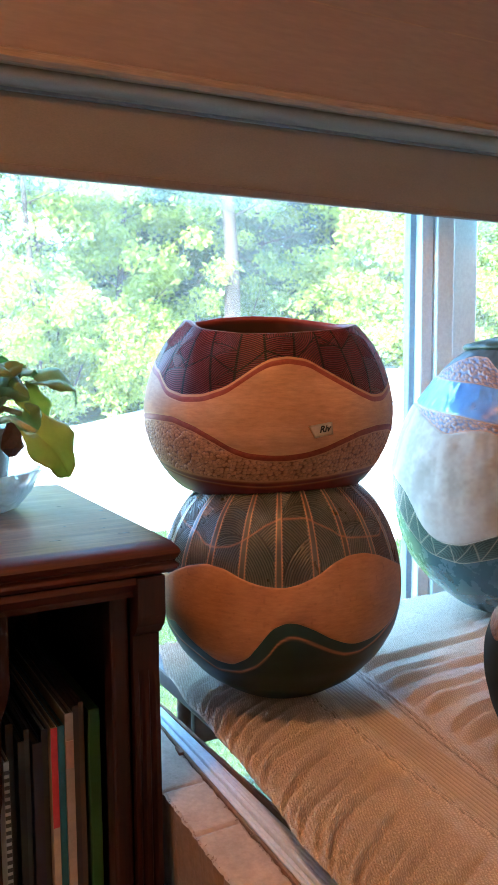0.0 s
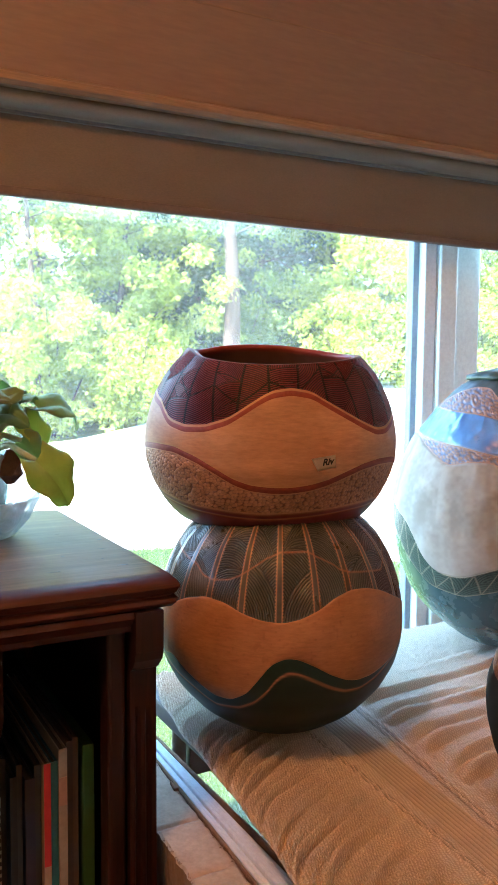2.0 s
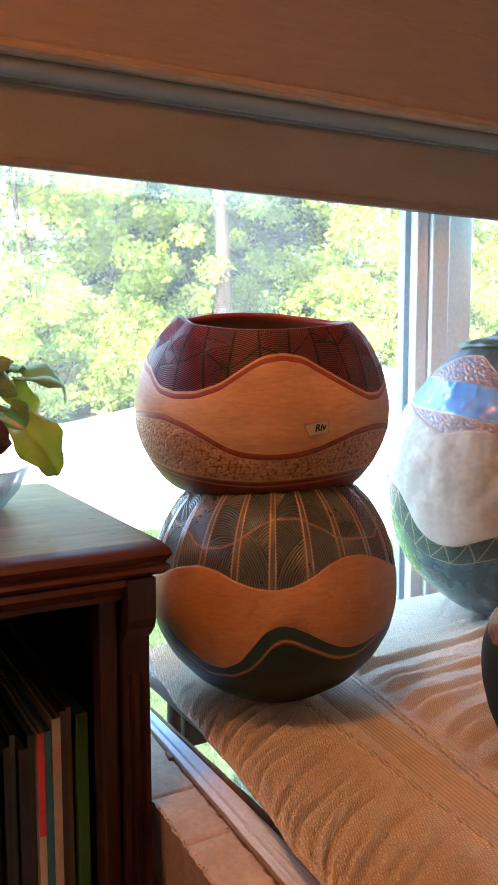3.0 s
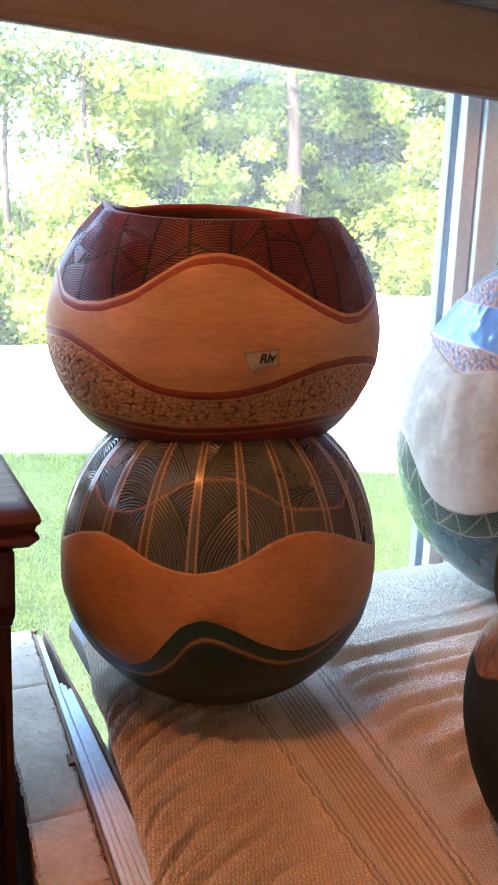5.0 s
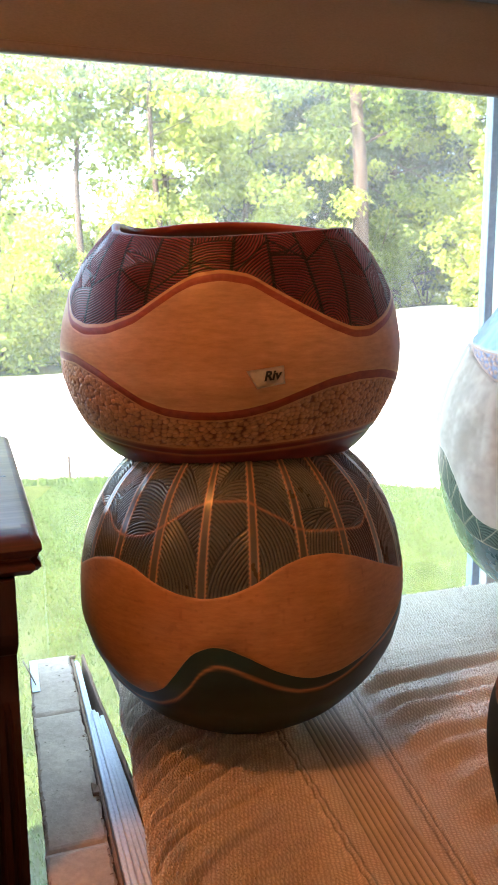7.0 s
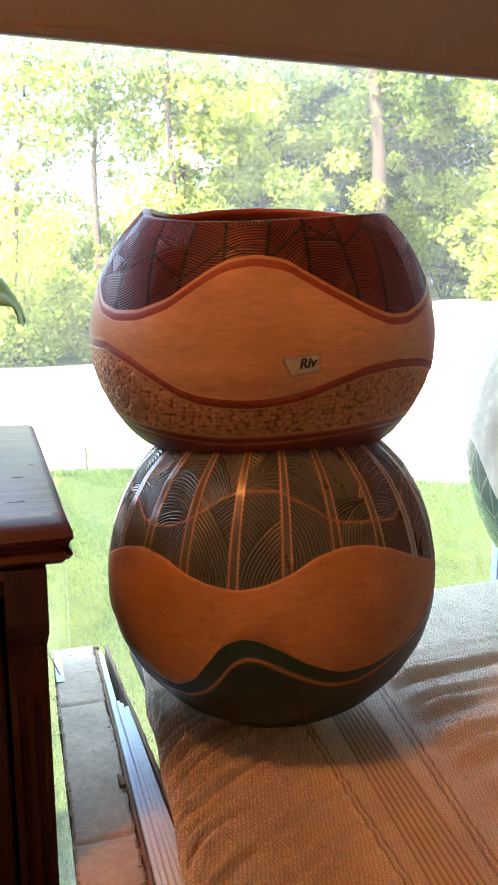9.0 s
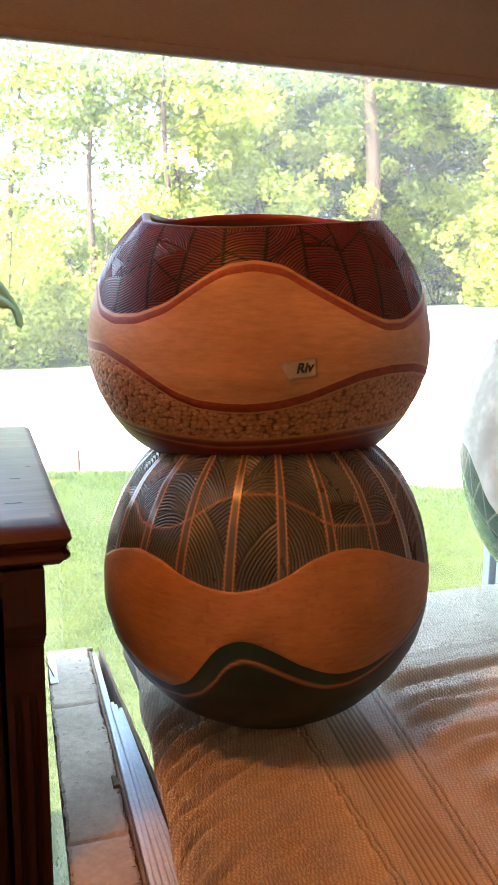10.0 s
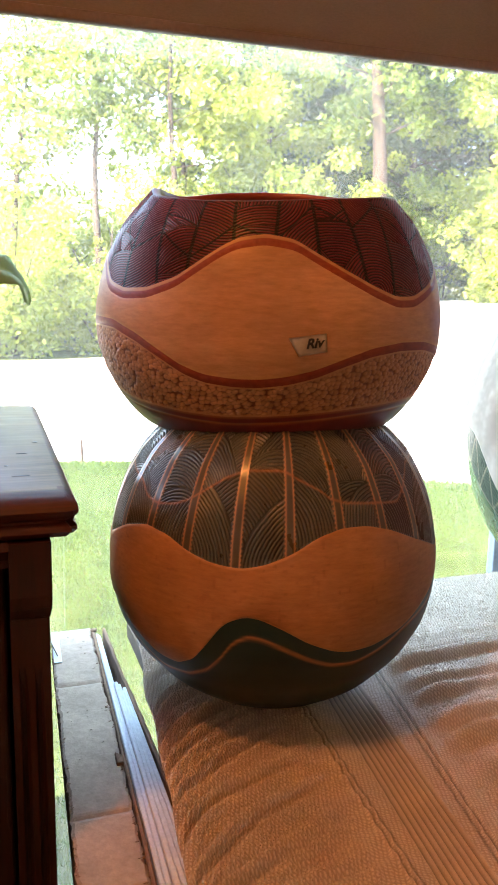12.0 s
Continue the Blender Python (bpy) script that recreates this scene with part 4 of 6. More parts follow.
def carved_dark(d, z, arc, r, from_low, from_high):
    px = np.radians(d) * 0.13
    py = z
    off = np.full(d.shape, 9.0)
    for s in STRIPES:
        q = (d - s + 180) % 360 - 180
        off = np.where(np.abs(q) < np.abs(off), q, off)
    across = np.radians(off) * r
    fest = L_FEST(d)
    cut, who, seam = hatch(np.radians(d) * 0.135 - 0.001, py, 0.022, 0.0022, 17, 0.42)
    # under the vein each panel holds two steep fans that lean on each other, mirrored from panel to panel
    panel = np.floor((d - STRIPES[0]) / 16.36)
    odd = panel % 2
    mid = STRIPES[0] + 16.36 * (panel + 0.5)
    foot = L_ONE(mid) - 0.008 + 0.010 * ((panel * 0.618) % 1.0)
    side = np.radians(d - mid) * 0.135 * np.where(odd > 0.5, -1, 1) + 0.0012 * (smooth_noise(px, py, 0.015, 23) - 0.5)
    first = np.hypot(side - 0.044, py - foot)
    second = np.hypot(side + 0.040, py - foot - 0.012)
    reach = 0.061 + 0.008 * ((panel * 0.377) % 1.0)
    ray = np.where(first < reach, first, second)
    wave = np.abs(((ray / 0.00262 + 0.16 * smooth_noise(px, py, 0.005, 24)) % 1.0) - 0.5) * 2
    steep = np.maximum(smoothstep(0.44, 0.70, wave), 1 - smoothstep(0.0004, 0.0010, np.abs(first - reach)))
    cut = np.where(z < fest, steep, cut)
    green = tint(smooth_noise(px, py, 0.03, 5), (0.050, 0.050, 0.040), (0.092, 0.080, 0.060))
    purple = smoothstep(8, 24, d) * (1 - smoothstep(70, 110, d)) + (1 - smoothstep(-125, -100, d))
    ground = tint(purple.clip(0, 1) * 0.75, green, (0.085, 0.036, 0.038))
    col = tint(cut * 0.95, ground, (0.007, 0.007, 0.007))
    width = 0.0043 * np.clip((r - 0.02) / 0.115, 0.5, 1)
    core = 1 - smoothstep(width * 0.95, width * 1.15, np.abs(across))
    tooth = 0.0005 * np.sign(np.sin(z * 2 * math.pi / 0.0032))
    edge = np.exp(-((np.abs(across) - width * 0.74 - 0.3 * tooth) / (0.00072 + 0.3 * tooth)) ** 2)
    col = tint(core, col, (0.060, 0.052, 0.038))
    col = tint(edge * 0.95, col, (0.40, 0.19, 0.09))
    vein = np.exp(-((z - fest) / 0.0010) ** 2)
    col = tint(vein * 0.85, col, (0.30, 0.12, 0.055))
    relief = np.where(core > 0.5, 0.0002, -0.0008 * cut)
    return relief, col


def smooth_orange(d, z, arc, r, from_low, from_high):
    patch = smooth_noise(arc, z, 0.045, 31)
    fine = smooth_noise(arc, z, 0.012, 33)
    burn = smoothstep(0.55, 0.95, smooth_noise(arc, z, 0.06, 35)) * 0.55
    spot = smoothstep(0.8, 0.95, smooth_noise(arc, z, 0.004, 36)) * 0.25
    col = tint(patch * 0.7 + fine * 0.3, (0.34, 0.142, 0.054), (0.45, 0.205, 0.078))
    col = tint((burn + spot).clip(0, 1), col, (0.15, 0.052, 0.022))
    groove = 1 - smoothstep(0.0, 0.0014, np.minimum(from_high, from_low))
    return 0.0006 - 0.0006 * groove, tint(groove * 0.6, col, (0.46, 0.23, 0.09))


def dark_green(d, z, arc, r, from_low, from_high):
    line = np.exp(-((z - L_LINE(d)) / 0.0014) ** 2)
    patch = smooth_noise(arc, z, 0.03, 41)
    below = smoothstep(-0.001, 0.001, L_LINE(d) - z)
    col = tint(patch, (0.010, 0.030, 0.029), (0.019, 0.043, 0.040))
    col = tint(below * 0.45, col, (0.009, 0.015, 0.014))
    return -0.0006 * line, tint(line * 0.95, col, (0.42, 0.165, 0.068))


gourd_band("carved_band", LO, LO_R, L_ONE, L_TOP, 205, DEG_FINE, carved_dark, M_CARVEDLOW, lower, "dark engraved top with copper double stripes")
gourd_band("smooth_band", LO, LO_R, L_TWO, L_ONE, 60, DEG, smooth_orange, M_SMOOTH, lower, "burnished orange-brown wavy band")
gourd_band("base", LO, LO_R, L_BOT, L_TWO, 60, DEG, dark_green, M_MATT, lower, "green-black base with a thin copper line")
part("bottom", lathe([(0.006, 0.7828), (0.009, 0.7831), (0.012, 0.784)], LO, 32), M_INK, lower)
part("cap", lathe([(0.068, 1.047), (0.066, 1.049), (0.03, 1.050)], LO, 32), M_INK, lower)

# -- tall white and blue gourd with a lid --
WH = (0.549, 1.053)
WH_R = radius_curve([(1.196, 0.045), (1.192, 0.056), (1.175, 0.081), (1.153, 0.101), (1.129, 0.118), (1.116, 0.129), (1.09, 0.145), (1.063, 0.156), (1.04, 0.1635), (1.0, 0.170), (0.975, 0.1695), (0.943, 0.1655),
                     (0.908, 0.157), (0.87, 0.140), (0.84, 0.116), (0.816, 0.085), (0.798, 0.060), (0.788, 0.04), (0.7845, 0.02)])
W_TOP = ring_curve([(0, 1.195), (180, 1.195)])
W_PEB = ring_curve([(-140, 1.152), (-125, 1.156), (-104, 1.173), (-85, 1.180), (-66, 1.178), (-55, 1.162), (-46, 1.146), (-38, 1.1385), (0, 1.16), (40, 1.178), (90, 1.15), (150, 1.175)], 3)
W_BLU = ring_curve([(-130, 1.1485), (-68, 1.141), (-38, 1.128), (10, 1.125), (60, 1.14), (150, 1.145)], 3)
W_TWO = ring_curve([(-130, 1.1105), (-73, 1.097), (-39, 1.081), (10, 1.075), (60, 1.09), (150, 1.105)], 3)
W_WHI = ring_curve([(-130, 1.1075), (-112, 1.104), (-93.6, 1.0882), (-78.2, 1.0695), (-66.4, 1.0772), (-54.9, 1.078), (-43.5, 1.0643), (-30, 1.045), (0, 1.05), (40, 1.07), (90, 1.06), (140, 1.09), (180, 1.1)], 3)
W_HAT = ring_curve([(-128, 1.006), (-110, 0.998), (-97, 0.978), (-88.5, 0.9366), (-79.6, 0.9175), (-66.2, 0.9175), (-45.6, 0.9411), (-20, 0.97), (20, 0.93), (70, 0.92), (120, 0.96), (180, 1.0)], 3)
W_GRN = ring_curve([(-128, 0.9802), (-112, 0.955), (-103, 0.9284), (-88, 0.8956), (-68, 0.8882), (-49, 0.9038), (-20, 0.94), (20, 0.90), (70, 0.89), (120, 0.93), (180, 0.975)], 3)
W_BOT = ring_curve([(0, 0.7846), (180, 0.7846)])
DEG_W = turns_round(420, 60, -165, 20)
tall = thing("gourd_jar", (WH[0], WH[1], 0.783), "tall white gourd jar with blue and green bands, dark lid", "jar")


def blue_paint(d, z, arc, r, from_low, from_high):
    patch = smooth_noise(arc, z, 0.02, 51)
    col = tint(patch, (0.06, 0.17, 0.45), (0.14, 0.31, 0.62))
    edge = 1 - smoothstep(0, 0.002, np.minimum(from_low, from_high))
    return 0.0016 * smooth_noise(arc, z, 0.011, 52) + 0.0007 * smooth_noise(arc, z, 0.006, 53) - 0.0004 * edge, tint(edge * 0.7, col, (0.45, 0.40, 0.34))


def white_paint(d, z, arc, r, from_low, from_high):
    patch = smooth_noise(arc * 1.6, z * 0.6, 0.03, 61)
    drip = smooth_noise(arc * 2.6, z * 0.35, 0.016, 62)
    blotch = smooth_noise(arc, z, 0.009, 64) * 0.55 + smooth_noise(arc, z, 0.004, 65) * 0.45
    col = tint(smoothstep(0.25, 0.75, patch * 0.3 + drip * 0.25 + blotch * 0.45), (0.30, 0.28, 0.25), (0.41, 0.385, 0.35))
    pink = smoothstep(1.02, 0.93, z) * 0.35
    col = tint(pink, col, (0.58, 0.47, 0.40))
    hem = 1 - smoothstep(0.0012, 0.0022, from_low)
    lumps = smooth_noise(arc * 1.2, z * 0.8, 0.018, 66)
    return 0.0026 * patch + 0.0020 * lumps + 0.0005 * blotch, tint(hem, col, (0.74, 0.70, 0.62))


def green_hatch(d, z, arc, r, from_low, from_high):
    px = np.radians(d) * r
    cut, who, seam = hatch(px, z, 0.026, 0.0034, 71)
    edge = 1 - smoothstep(0, 0.0018, np.minimum(from_low, from_high))
    tri = np.abs(((px / 0.034) % 1.0) - 0.5) * 2
    zig = np.exp(-((from_low / (from_low + from_high + 1e-6) - tri) / 0.05) ** 2)
    col = tint(cut * 0.8, (0.085, 0.125, 0.105), (0.02, 0.03, 0.028))
    return -0.0006 * cut, tint(np.maximum(edge, zig * 0.8), col, (0.42, 0.36, 0.27))


def teal(d, z, arc, r, from_low, from_high):
    patch = smooth_noise(arc, z, 0.03, 81)
    # green light from the lawn, painted into the window side
    lean = 1 - smoothstep(-120, -85, d)
    col = tint(patch, (0.018, 0.050, 0.060), (0.035, 0.082, 0.088))
    return 0.0 * patch, tint(lean * 0.75, col, (0.20, 0.30, 0.15))


def black_top(d, z, arc, r, from_low, from_high):
    return 0 * z, tint(smooth_noise(arc, z, 0.01, 91), (0.05, 0.075, 0.09), (0.10, 0.14, 0.16))


gourd_band("shoulder", WH, WH_R, W_PEB, W_TOP, 16, DEG_W, black_top, M_BASE, tall, "blue-black shoulder")
gourd_band("pebbled_band", WH, WH_R, W_BLU, W_PEB, 36, DEG_W, pebbles(0.0062, 23, (0.36, 0.24, 0.19), (0.15, 0.19, 0.31), 0.0014, 1.6), M_PEBBLE, tall, "pebbled blue-brown band")
gourd_band("blue_band", WH, WH_R, W_TWO, W_BLU, 34, DEG_W, blue_paint, M_BLUE, tall, "glossy blue painted band")
gourd_band("pebbled_band", WH, WH_R, W_WHI, W_TWO, 26, DEG_W, pebbles(0.0062, 27, (0.36, 0.24, 0.19), (0.15, 0.19, 0.31), 0.0014, 1.6), M_PEBBLE, tall, "pebbled blue-brown band")
gourd_band("white_band", WH, WH_R, W_HAT, W_WHI, 70, DEG_W, white_paint, M_WHITE, tall, "chalky white painted belly")
gourd_band("hatched_band", WH, WH_R, W_GRN, W_HAT, 30, DEG_W, green_hatch, M_CARVED, tall, "green engraved zigzag band")
gourd_band("base", WH, WH_R, W_BOT, W_GRN, 40, DEG_W, teal, M_TEAL, tall, "glossy teal base with the lawn's green light painted on one side")
lid = part("lid", lathe([(0.05, 1.1885), (0.056, 1.1880), (0.063, 1.1900), (0.061, 1.1965), (0.046, 1.2015), (0.03, 1.205), (0.014, 1.209), (0.010, 1.215), (0.004, 1.219)], WH, 48,
                        lambda a, z: 0.05 * math.sin(5 * a) * (1 if z < 1.198 else 0.2) + 0.02 * math.sin(13 * a)),
           surface("green_black_lid", (0.02, 0.04, 0.03), (0.06, 0.10, 0.07), 30, 160, 0.4), tall, "dark green lid with an uneven edge", True)

# -- dark pair of gourds by the table's near edge --
DK = (0.268, 0.645)
DK_R = radius_curve([(0.945, 0.085), (0.940, 0.098), (0.934, 0.104), (0.923, 0.111), (0.906, 0.116), (0.889, 0.117), (0.871, 0.1155), (0.845, 0.109), (0.824, 0.100), (0.802, 0.085), (0.790, 0.066), (0.785, 0.045), (0.7835, 0.02)])
DU_R = radius_curve([(1.066, 0.076), (1.052, 0.087), (1.038, 0.095), (1.018, 0.1015), (0.994, 0.1045), (0.969, 0.1045), (0.956, 0.101), (0.946, 0.092), (0.9425, 0.07), (0.9418, 0.03)])
DEG_D = turns_round(300, 60, -130, 10)
dark_low = thing("gourd_bowl", (DK[0], DK[1], 0.783), "dark grey gourd with a ragged orange textured collar", "bowl", "dark stacked gourds")
D_SPLIT = ring_curve([(-140, 0.925), (-115, 0.915), (-100, 0.928), (-85, 0.905), (-70, 0.880), (-55, 0.868), (-40, 0.9), (0, 0.915), (60, 0.90), (120, 0.925), (180, 0.91)], 3)
D_TOP = ring_curve([(0, 0.944), (180, 0.944)])
D_BOT = ring_curve([(0, 0.7836), (180, 0.7836)])


def grey_skin(d, z, arc, r, from_low, from_high):
    patch = smooth_noise(arc, z, 0.03, 101)
    return 0 * z, tint(patch, (0.014, 0.019, 0.019), (0.026, 0.032, 0.030))


def rust(d, z, arc, r, from_low, from_high):
    f1, f2, who, _, _ = cell_noise(np.radians(d) * r, z, 0.005, 103)
    return 0.0012 * smoothstep(0, 0.4, f2 - f1), tint((who * 0.6 + 0.4 * smooth_noise(arc, z, 0.01, 105)), (0.09, 0.035, 0.014), (0.27, 0.125, 0.042))


def black_carved(d, z, arc, r, from_low, from_high):
    line = np.exp(-((from_low - 0.012) / 0.0012) ** 2) + np.exp(-((from_high - 0.028 - 0.005 * np.sin(np.radians(d) * 9)) / 0.0014) ** 2)
    low_line = np.exp(-((z - 0.962) / 0.0014) ** 2)
    patch = smooth_noise(arc, z, 0.02, 111)
    orange = smoothstep(0.0, 0.3, np.sin(np.radians(d) * 11 + z * 160)) * (1 - smoothstep(0.014, 0.026, from_high))
    col = tint(patch, (0.016, 0.013, 0.012), (0.035, 0.028, 0.024))
    return 0 * z, tint(np.maximum(np.maximum(line, low_line), orange * 0.8).clip(0, 1) * 0.85, col, (0.33, 0.12, 0.05))


gourd_band("collar", DK, DK_R, D_SPLIT, D_TOP, 34, DEG_D, rust, M_PEBBLE, dark_low, "ragged rust-orange textured collar")
gourd_band("belly", DK, DK_R, D_BOT, D_SPLIT, 60, DEG_D, grey_skin, M_DULL, dark_low, "dark grey belly")
part("cap", lathe([(0.085, 0.9435), (0.07, 0.9425)], DK, 32), M_INK, dark_low)
dark_up = thing("gourd_bowl", (DK[0], DK[1], 0.942), "small black gourd bowl with orange carved lines and a beaded rim", "bowl", "dark stacked gourds")
gourd_band("wall", DK, DU_R, ring_curve([(0, 0.9419), (180, 0.9419)]), ring_curve([(0, 1.060), (180, 1.060)]), 70, DEG_D, black_carved, M_DULL, dark_up, "black wall with orange carving")
bead_bm = bmesh.new()
for k in range(70):
    a = 2 * math.pi * k / 70
    bmesh.ops.create_icosphere(bead_bm, subdivisions=1, radius=0.0036, matrix=Matrix.Translation((DK[0] + 0.0835 * math.sin(a), DK[1] - 0.0835 * math.cos(a), 1.060 + 0.001 * math.sin(3 * a))))
part("beaded_rim", bead_bm, surface("copper_beads", (0.16, 0.06, 0.03), (0.34, 0.15, 0.07), 60, 300, 0.35), dark_up, "rim of small copper beads", True)

# ---- bookcase ----
CX, CY0, CY1, CT = -0.086, 0.837, 1.250, 1.010
CL = -1.02
case = thing("bookcase", (-0.55, 1.05, 0), "reddish stained pine bookcase with moulded top and open shelves", "bookcase")


def moulded_top():
    """The top board with its stepped edge carried round the open end."""
    bm = bmesh.new()
    # setback of the front, setback of the end, height
    steps = [(0.022, 0.0075, 0.0), (0.012, 0.0035, -0.0014), (0.004, 0.001, -0.0045), (0.0, 0.0, -0.009), (0.002, 0.0006, -0.0135), (0.007, 0.003, -0.0165), (0.007, 0.004, -0.018),
             (0.003, 0.001, -0.0205), (0.002, 0.001, -0.0235), (0.006, 0.004, -0.0275), (0.014, 0.010, -0.0285)]
    rings = []
    for front, end, dz in steps:
        rings.append([bm.verts.new(p) for p in ((CL + end, CY0 + front, CT + dz), (CX - end, CY0 + front, CT + dz), (CX - end, CY1, CT + dz), (CL + end, CY1, CT + dz))])
    bm.faces.new(rings[0])
    for a, b in zip(rings, rings[1:]):
        for k in range(4):
            bm.faces.new((a[k], a[(k + 1) % 4], b[(k + 1) % 4], b[k]))
    bm.faces.new(rings[-1][::-1])
    bmesh.ops.recalc_face_normals(bm, faces=bm.faces[:])
    bmesh.ops.bevel(bm, geom=[e for e in bm.edges if abs(e.verts[0].co.z - e.verts[1].co.z) > 1e-4], offset=0.004, segments=2, affect="EDGES")
    for v in bm.verts:
        if v.co.x > -0.3:
            v.co.x += 0.004 * (v.co.y - CY0) / (CY1 - CY0)
    bm.normal_update()
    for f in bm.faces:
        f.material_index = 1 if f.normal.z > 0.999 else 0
    return bm


top_board = part("top_board", moulded_top(), M_CAB, case, "worn varnished top, part of its sheen put into a lighter colour", True)
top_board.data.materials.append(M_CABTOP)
top_board.data.set_sharp_from_angle(angle=radians(38))
for nx, ny, nr, stretch in ((-0.100, 1.030, 0.0024, 1.0), (-0.113, 0.984, 0.0010, 4.0), (-0.127, 0.940, 0.0013, 1.0), (-0.118, 0.905, 0.0012, 5.0), (-0.133, 1.080, 0.0009, 3.0), (-0.160, 0.965, 0.0016, 1.0), (-0.185, 0.905, 0.0010, 6.0)):
    dent = lathe([(nr * 1.05, CT - 0.0006), (nr, CT + 0.00025), (nr * 0.6, CT + 0.0001)], (0, 0), 12, lambda a, z: 0.12 * math.sin(3 * a))
    for v in dent.verts:
        v.co = Vector((nx + v.co.x * stretch, ny + v.co.y, v.co.z))
    part("nick", dent, M_INK, case, "small dark nick in the varnish", True)
F0 = 0.846             # front face of the case
part("frieze_moulding", profile_along([(F0 + 0.03, 0.9815), (F0 - 0.004, 0.9815), (F0 - 0.006, 0.976), (F0 - 0.001, 0.971), (F0 + 0.003, 0.967), (F0 + 0.003, 0.962), (F0 + 0.03, 0.962)], CL + 0.012, CX - 0.021), M_CAB, case, "stepped moulding")
part("top_rail", box(CL + 0.06, -0.150, F0 + 0.014, F0 + 0.032, 0.958, 0.9815, 0.002), M_CAB, case)


def corner_post(x0, x1):
    """An upright with a bracketed head and two flutes in its face."""
    bm = bmesh.new()
    w = x1 - x0
    cols = (0.0, 0.18, 0.26, 0.34, 0.42, 0.58, 0.66, 0.74, 0.82, 1.0)
    cut_at = (0, 0, 1, 1, 0, 0, 1, 1, 0, 0)
    levels = [(0.9815, 0.001, -0.009, 0), (0.945, 0.001, -0.009, 0), (0.936, 0.001, -0.006, 0), (0.927, 0.0, 0.001, 0), (0.924, 0.0, 0.006, 0), (0.890, 0.0, 0.007, 0), (0.872, 0.0, 0.006, 1), (0.45, 0.001, 0.006, 1), (0.0, 0.001, 0.006, 1)]
    rows = []
    for z, dx, dy, f in levels:
        rows.append([bm.verts.new((x0 + (w + dx) * c, F0 + dy + 0.004 * k * f, z)) for c, k in zip(cols, cut_at)]
                    + [bm.verts.new((x1 + dx, F0 + 0.044, z)), bm.verts.new((x0, F0 + 0.044, z))])
    n = len(rows[0])
    for a, b in zip(rows, rows[1:]):
        for k in range(n):
            bm.faces.new((a[k], a[(k + 1) % n], b[(k + 1) % n], b[k]))
    bm.faces.new(rows[0])
    bm.faces.new(rows[-1][::-1])
    bmesh.ops.recalc_face_normals(bm, faces=bm.faces[:])
    return bm


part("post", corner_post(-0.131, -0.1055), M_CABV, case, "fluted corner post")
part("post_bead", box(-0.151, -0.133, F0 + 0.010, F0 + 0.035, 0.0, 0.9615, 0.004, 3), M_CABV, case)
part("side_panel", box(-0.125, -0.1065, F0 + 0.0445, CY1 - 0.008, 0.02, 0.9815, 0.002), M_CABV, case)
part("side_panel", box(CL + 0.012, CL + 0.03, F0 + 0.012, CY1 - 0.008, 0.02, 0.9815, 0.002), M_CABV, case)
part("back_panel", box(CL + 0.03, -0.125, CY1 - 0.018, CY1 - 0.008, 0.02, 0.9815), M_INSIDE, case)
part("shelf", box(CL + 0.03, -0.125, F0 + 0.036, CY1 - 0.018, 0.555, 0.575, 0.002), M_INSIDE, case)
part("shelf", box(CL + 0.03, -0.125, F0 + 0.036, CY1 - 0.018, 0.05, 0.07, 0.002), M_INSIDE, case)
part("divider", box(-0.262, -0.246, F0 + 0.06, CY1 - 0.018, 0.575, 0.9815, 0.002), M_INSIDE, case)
bracket = bmesh.new()
face = [(-0.280, 0.9615), (-0.244, 0.9615), (-0.244, 0.90), (-0.247, 0.885), (-0.253, 0.87), (-0.254, 0.80), (-0.258, 0.77), (-0.264, 0.755), (-0.280, 0.75)]
rings = [[bracket.verts.new((x, y, z)) for x, z in face] for y in (F0 + 0.006, F0 + 0.040)]
for k in range(len(face)):
    bracket.faces.new((rings[0][k], rings[0][(k + 1) % len(face)], rings[1][(k + 1) % len(face)], rings[1][k]))
bracket.faces.new(rings[0])
bracket.faces.new(rings[1][::-1])
bmesh.ops.recalc_face_normals(bracket, faces=bracket.faces[:])
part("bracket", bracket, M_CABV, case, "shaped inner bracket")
part("plinth", box(CL + 0.02, -0.125, F0 + 0.012, F0 + 0.03, 0.0, 0.05, 0.002), M_CAB, case)


# ---- books and folders on the shelf ----
# the shelf's shade on the page tops is put into this dark colour
M_PAGES = surface("page_edges_with_shade", (0.045, 0.037, 0.03), (0.095, 0.08, 0.064), 30, 260, 0.8, 0.05, 0.3, 0.0006, (14, 1, 1))

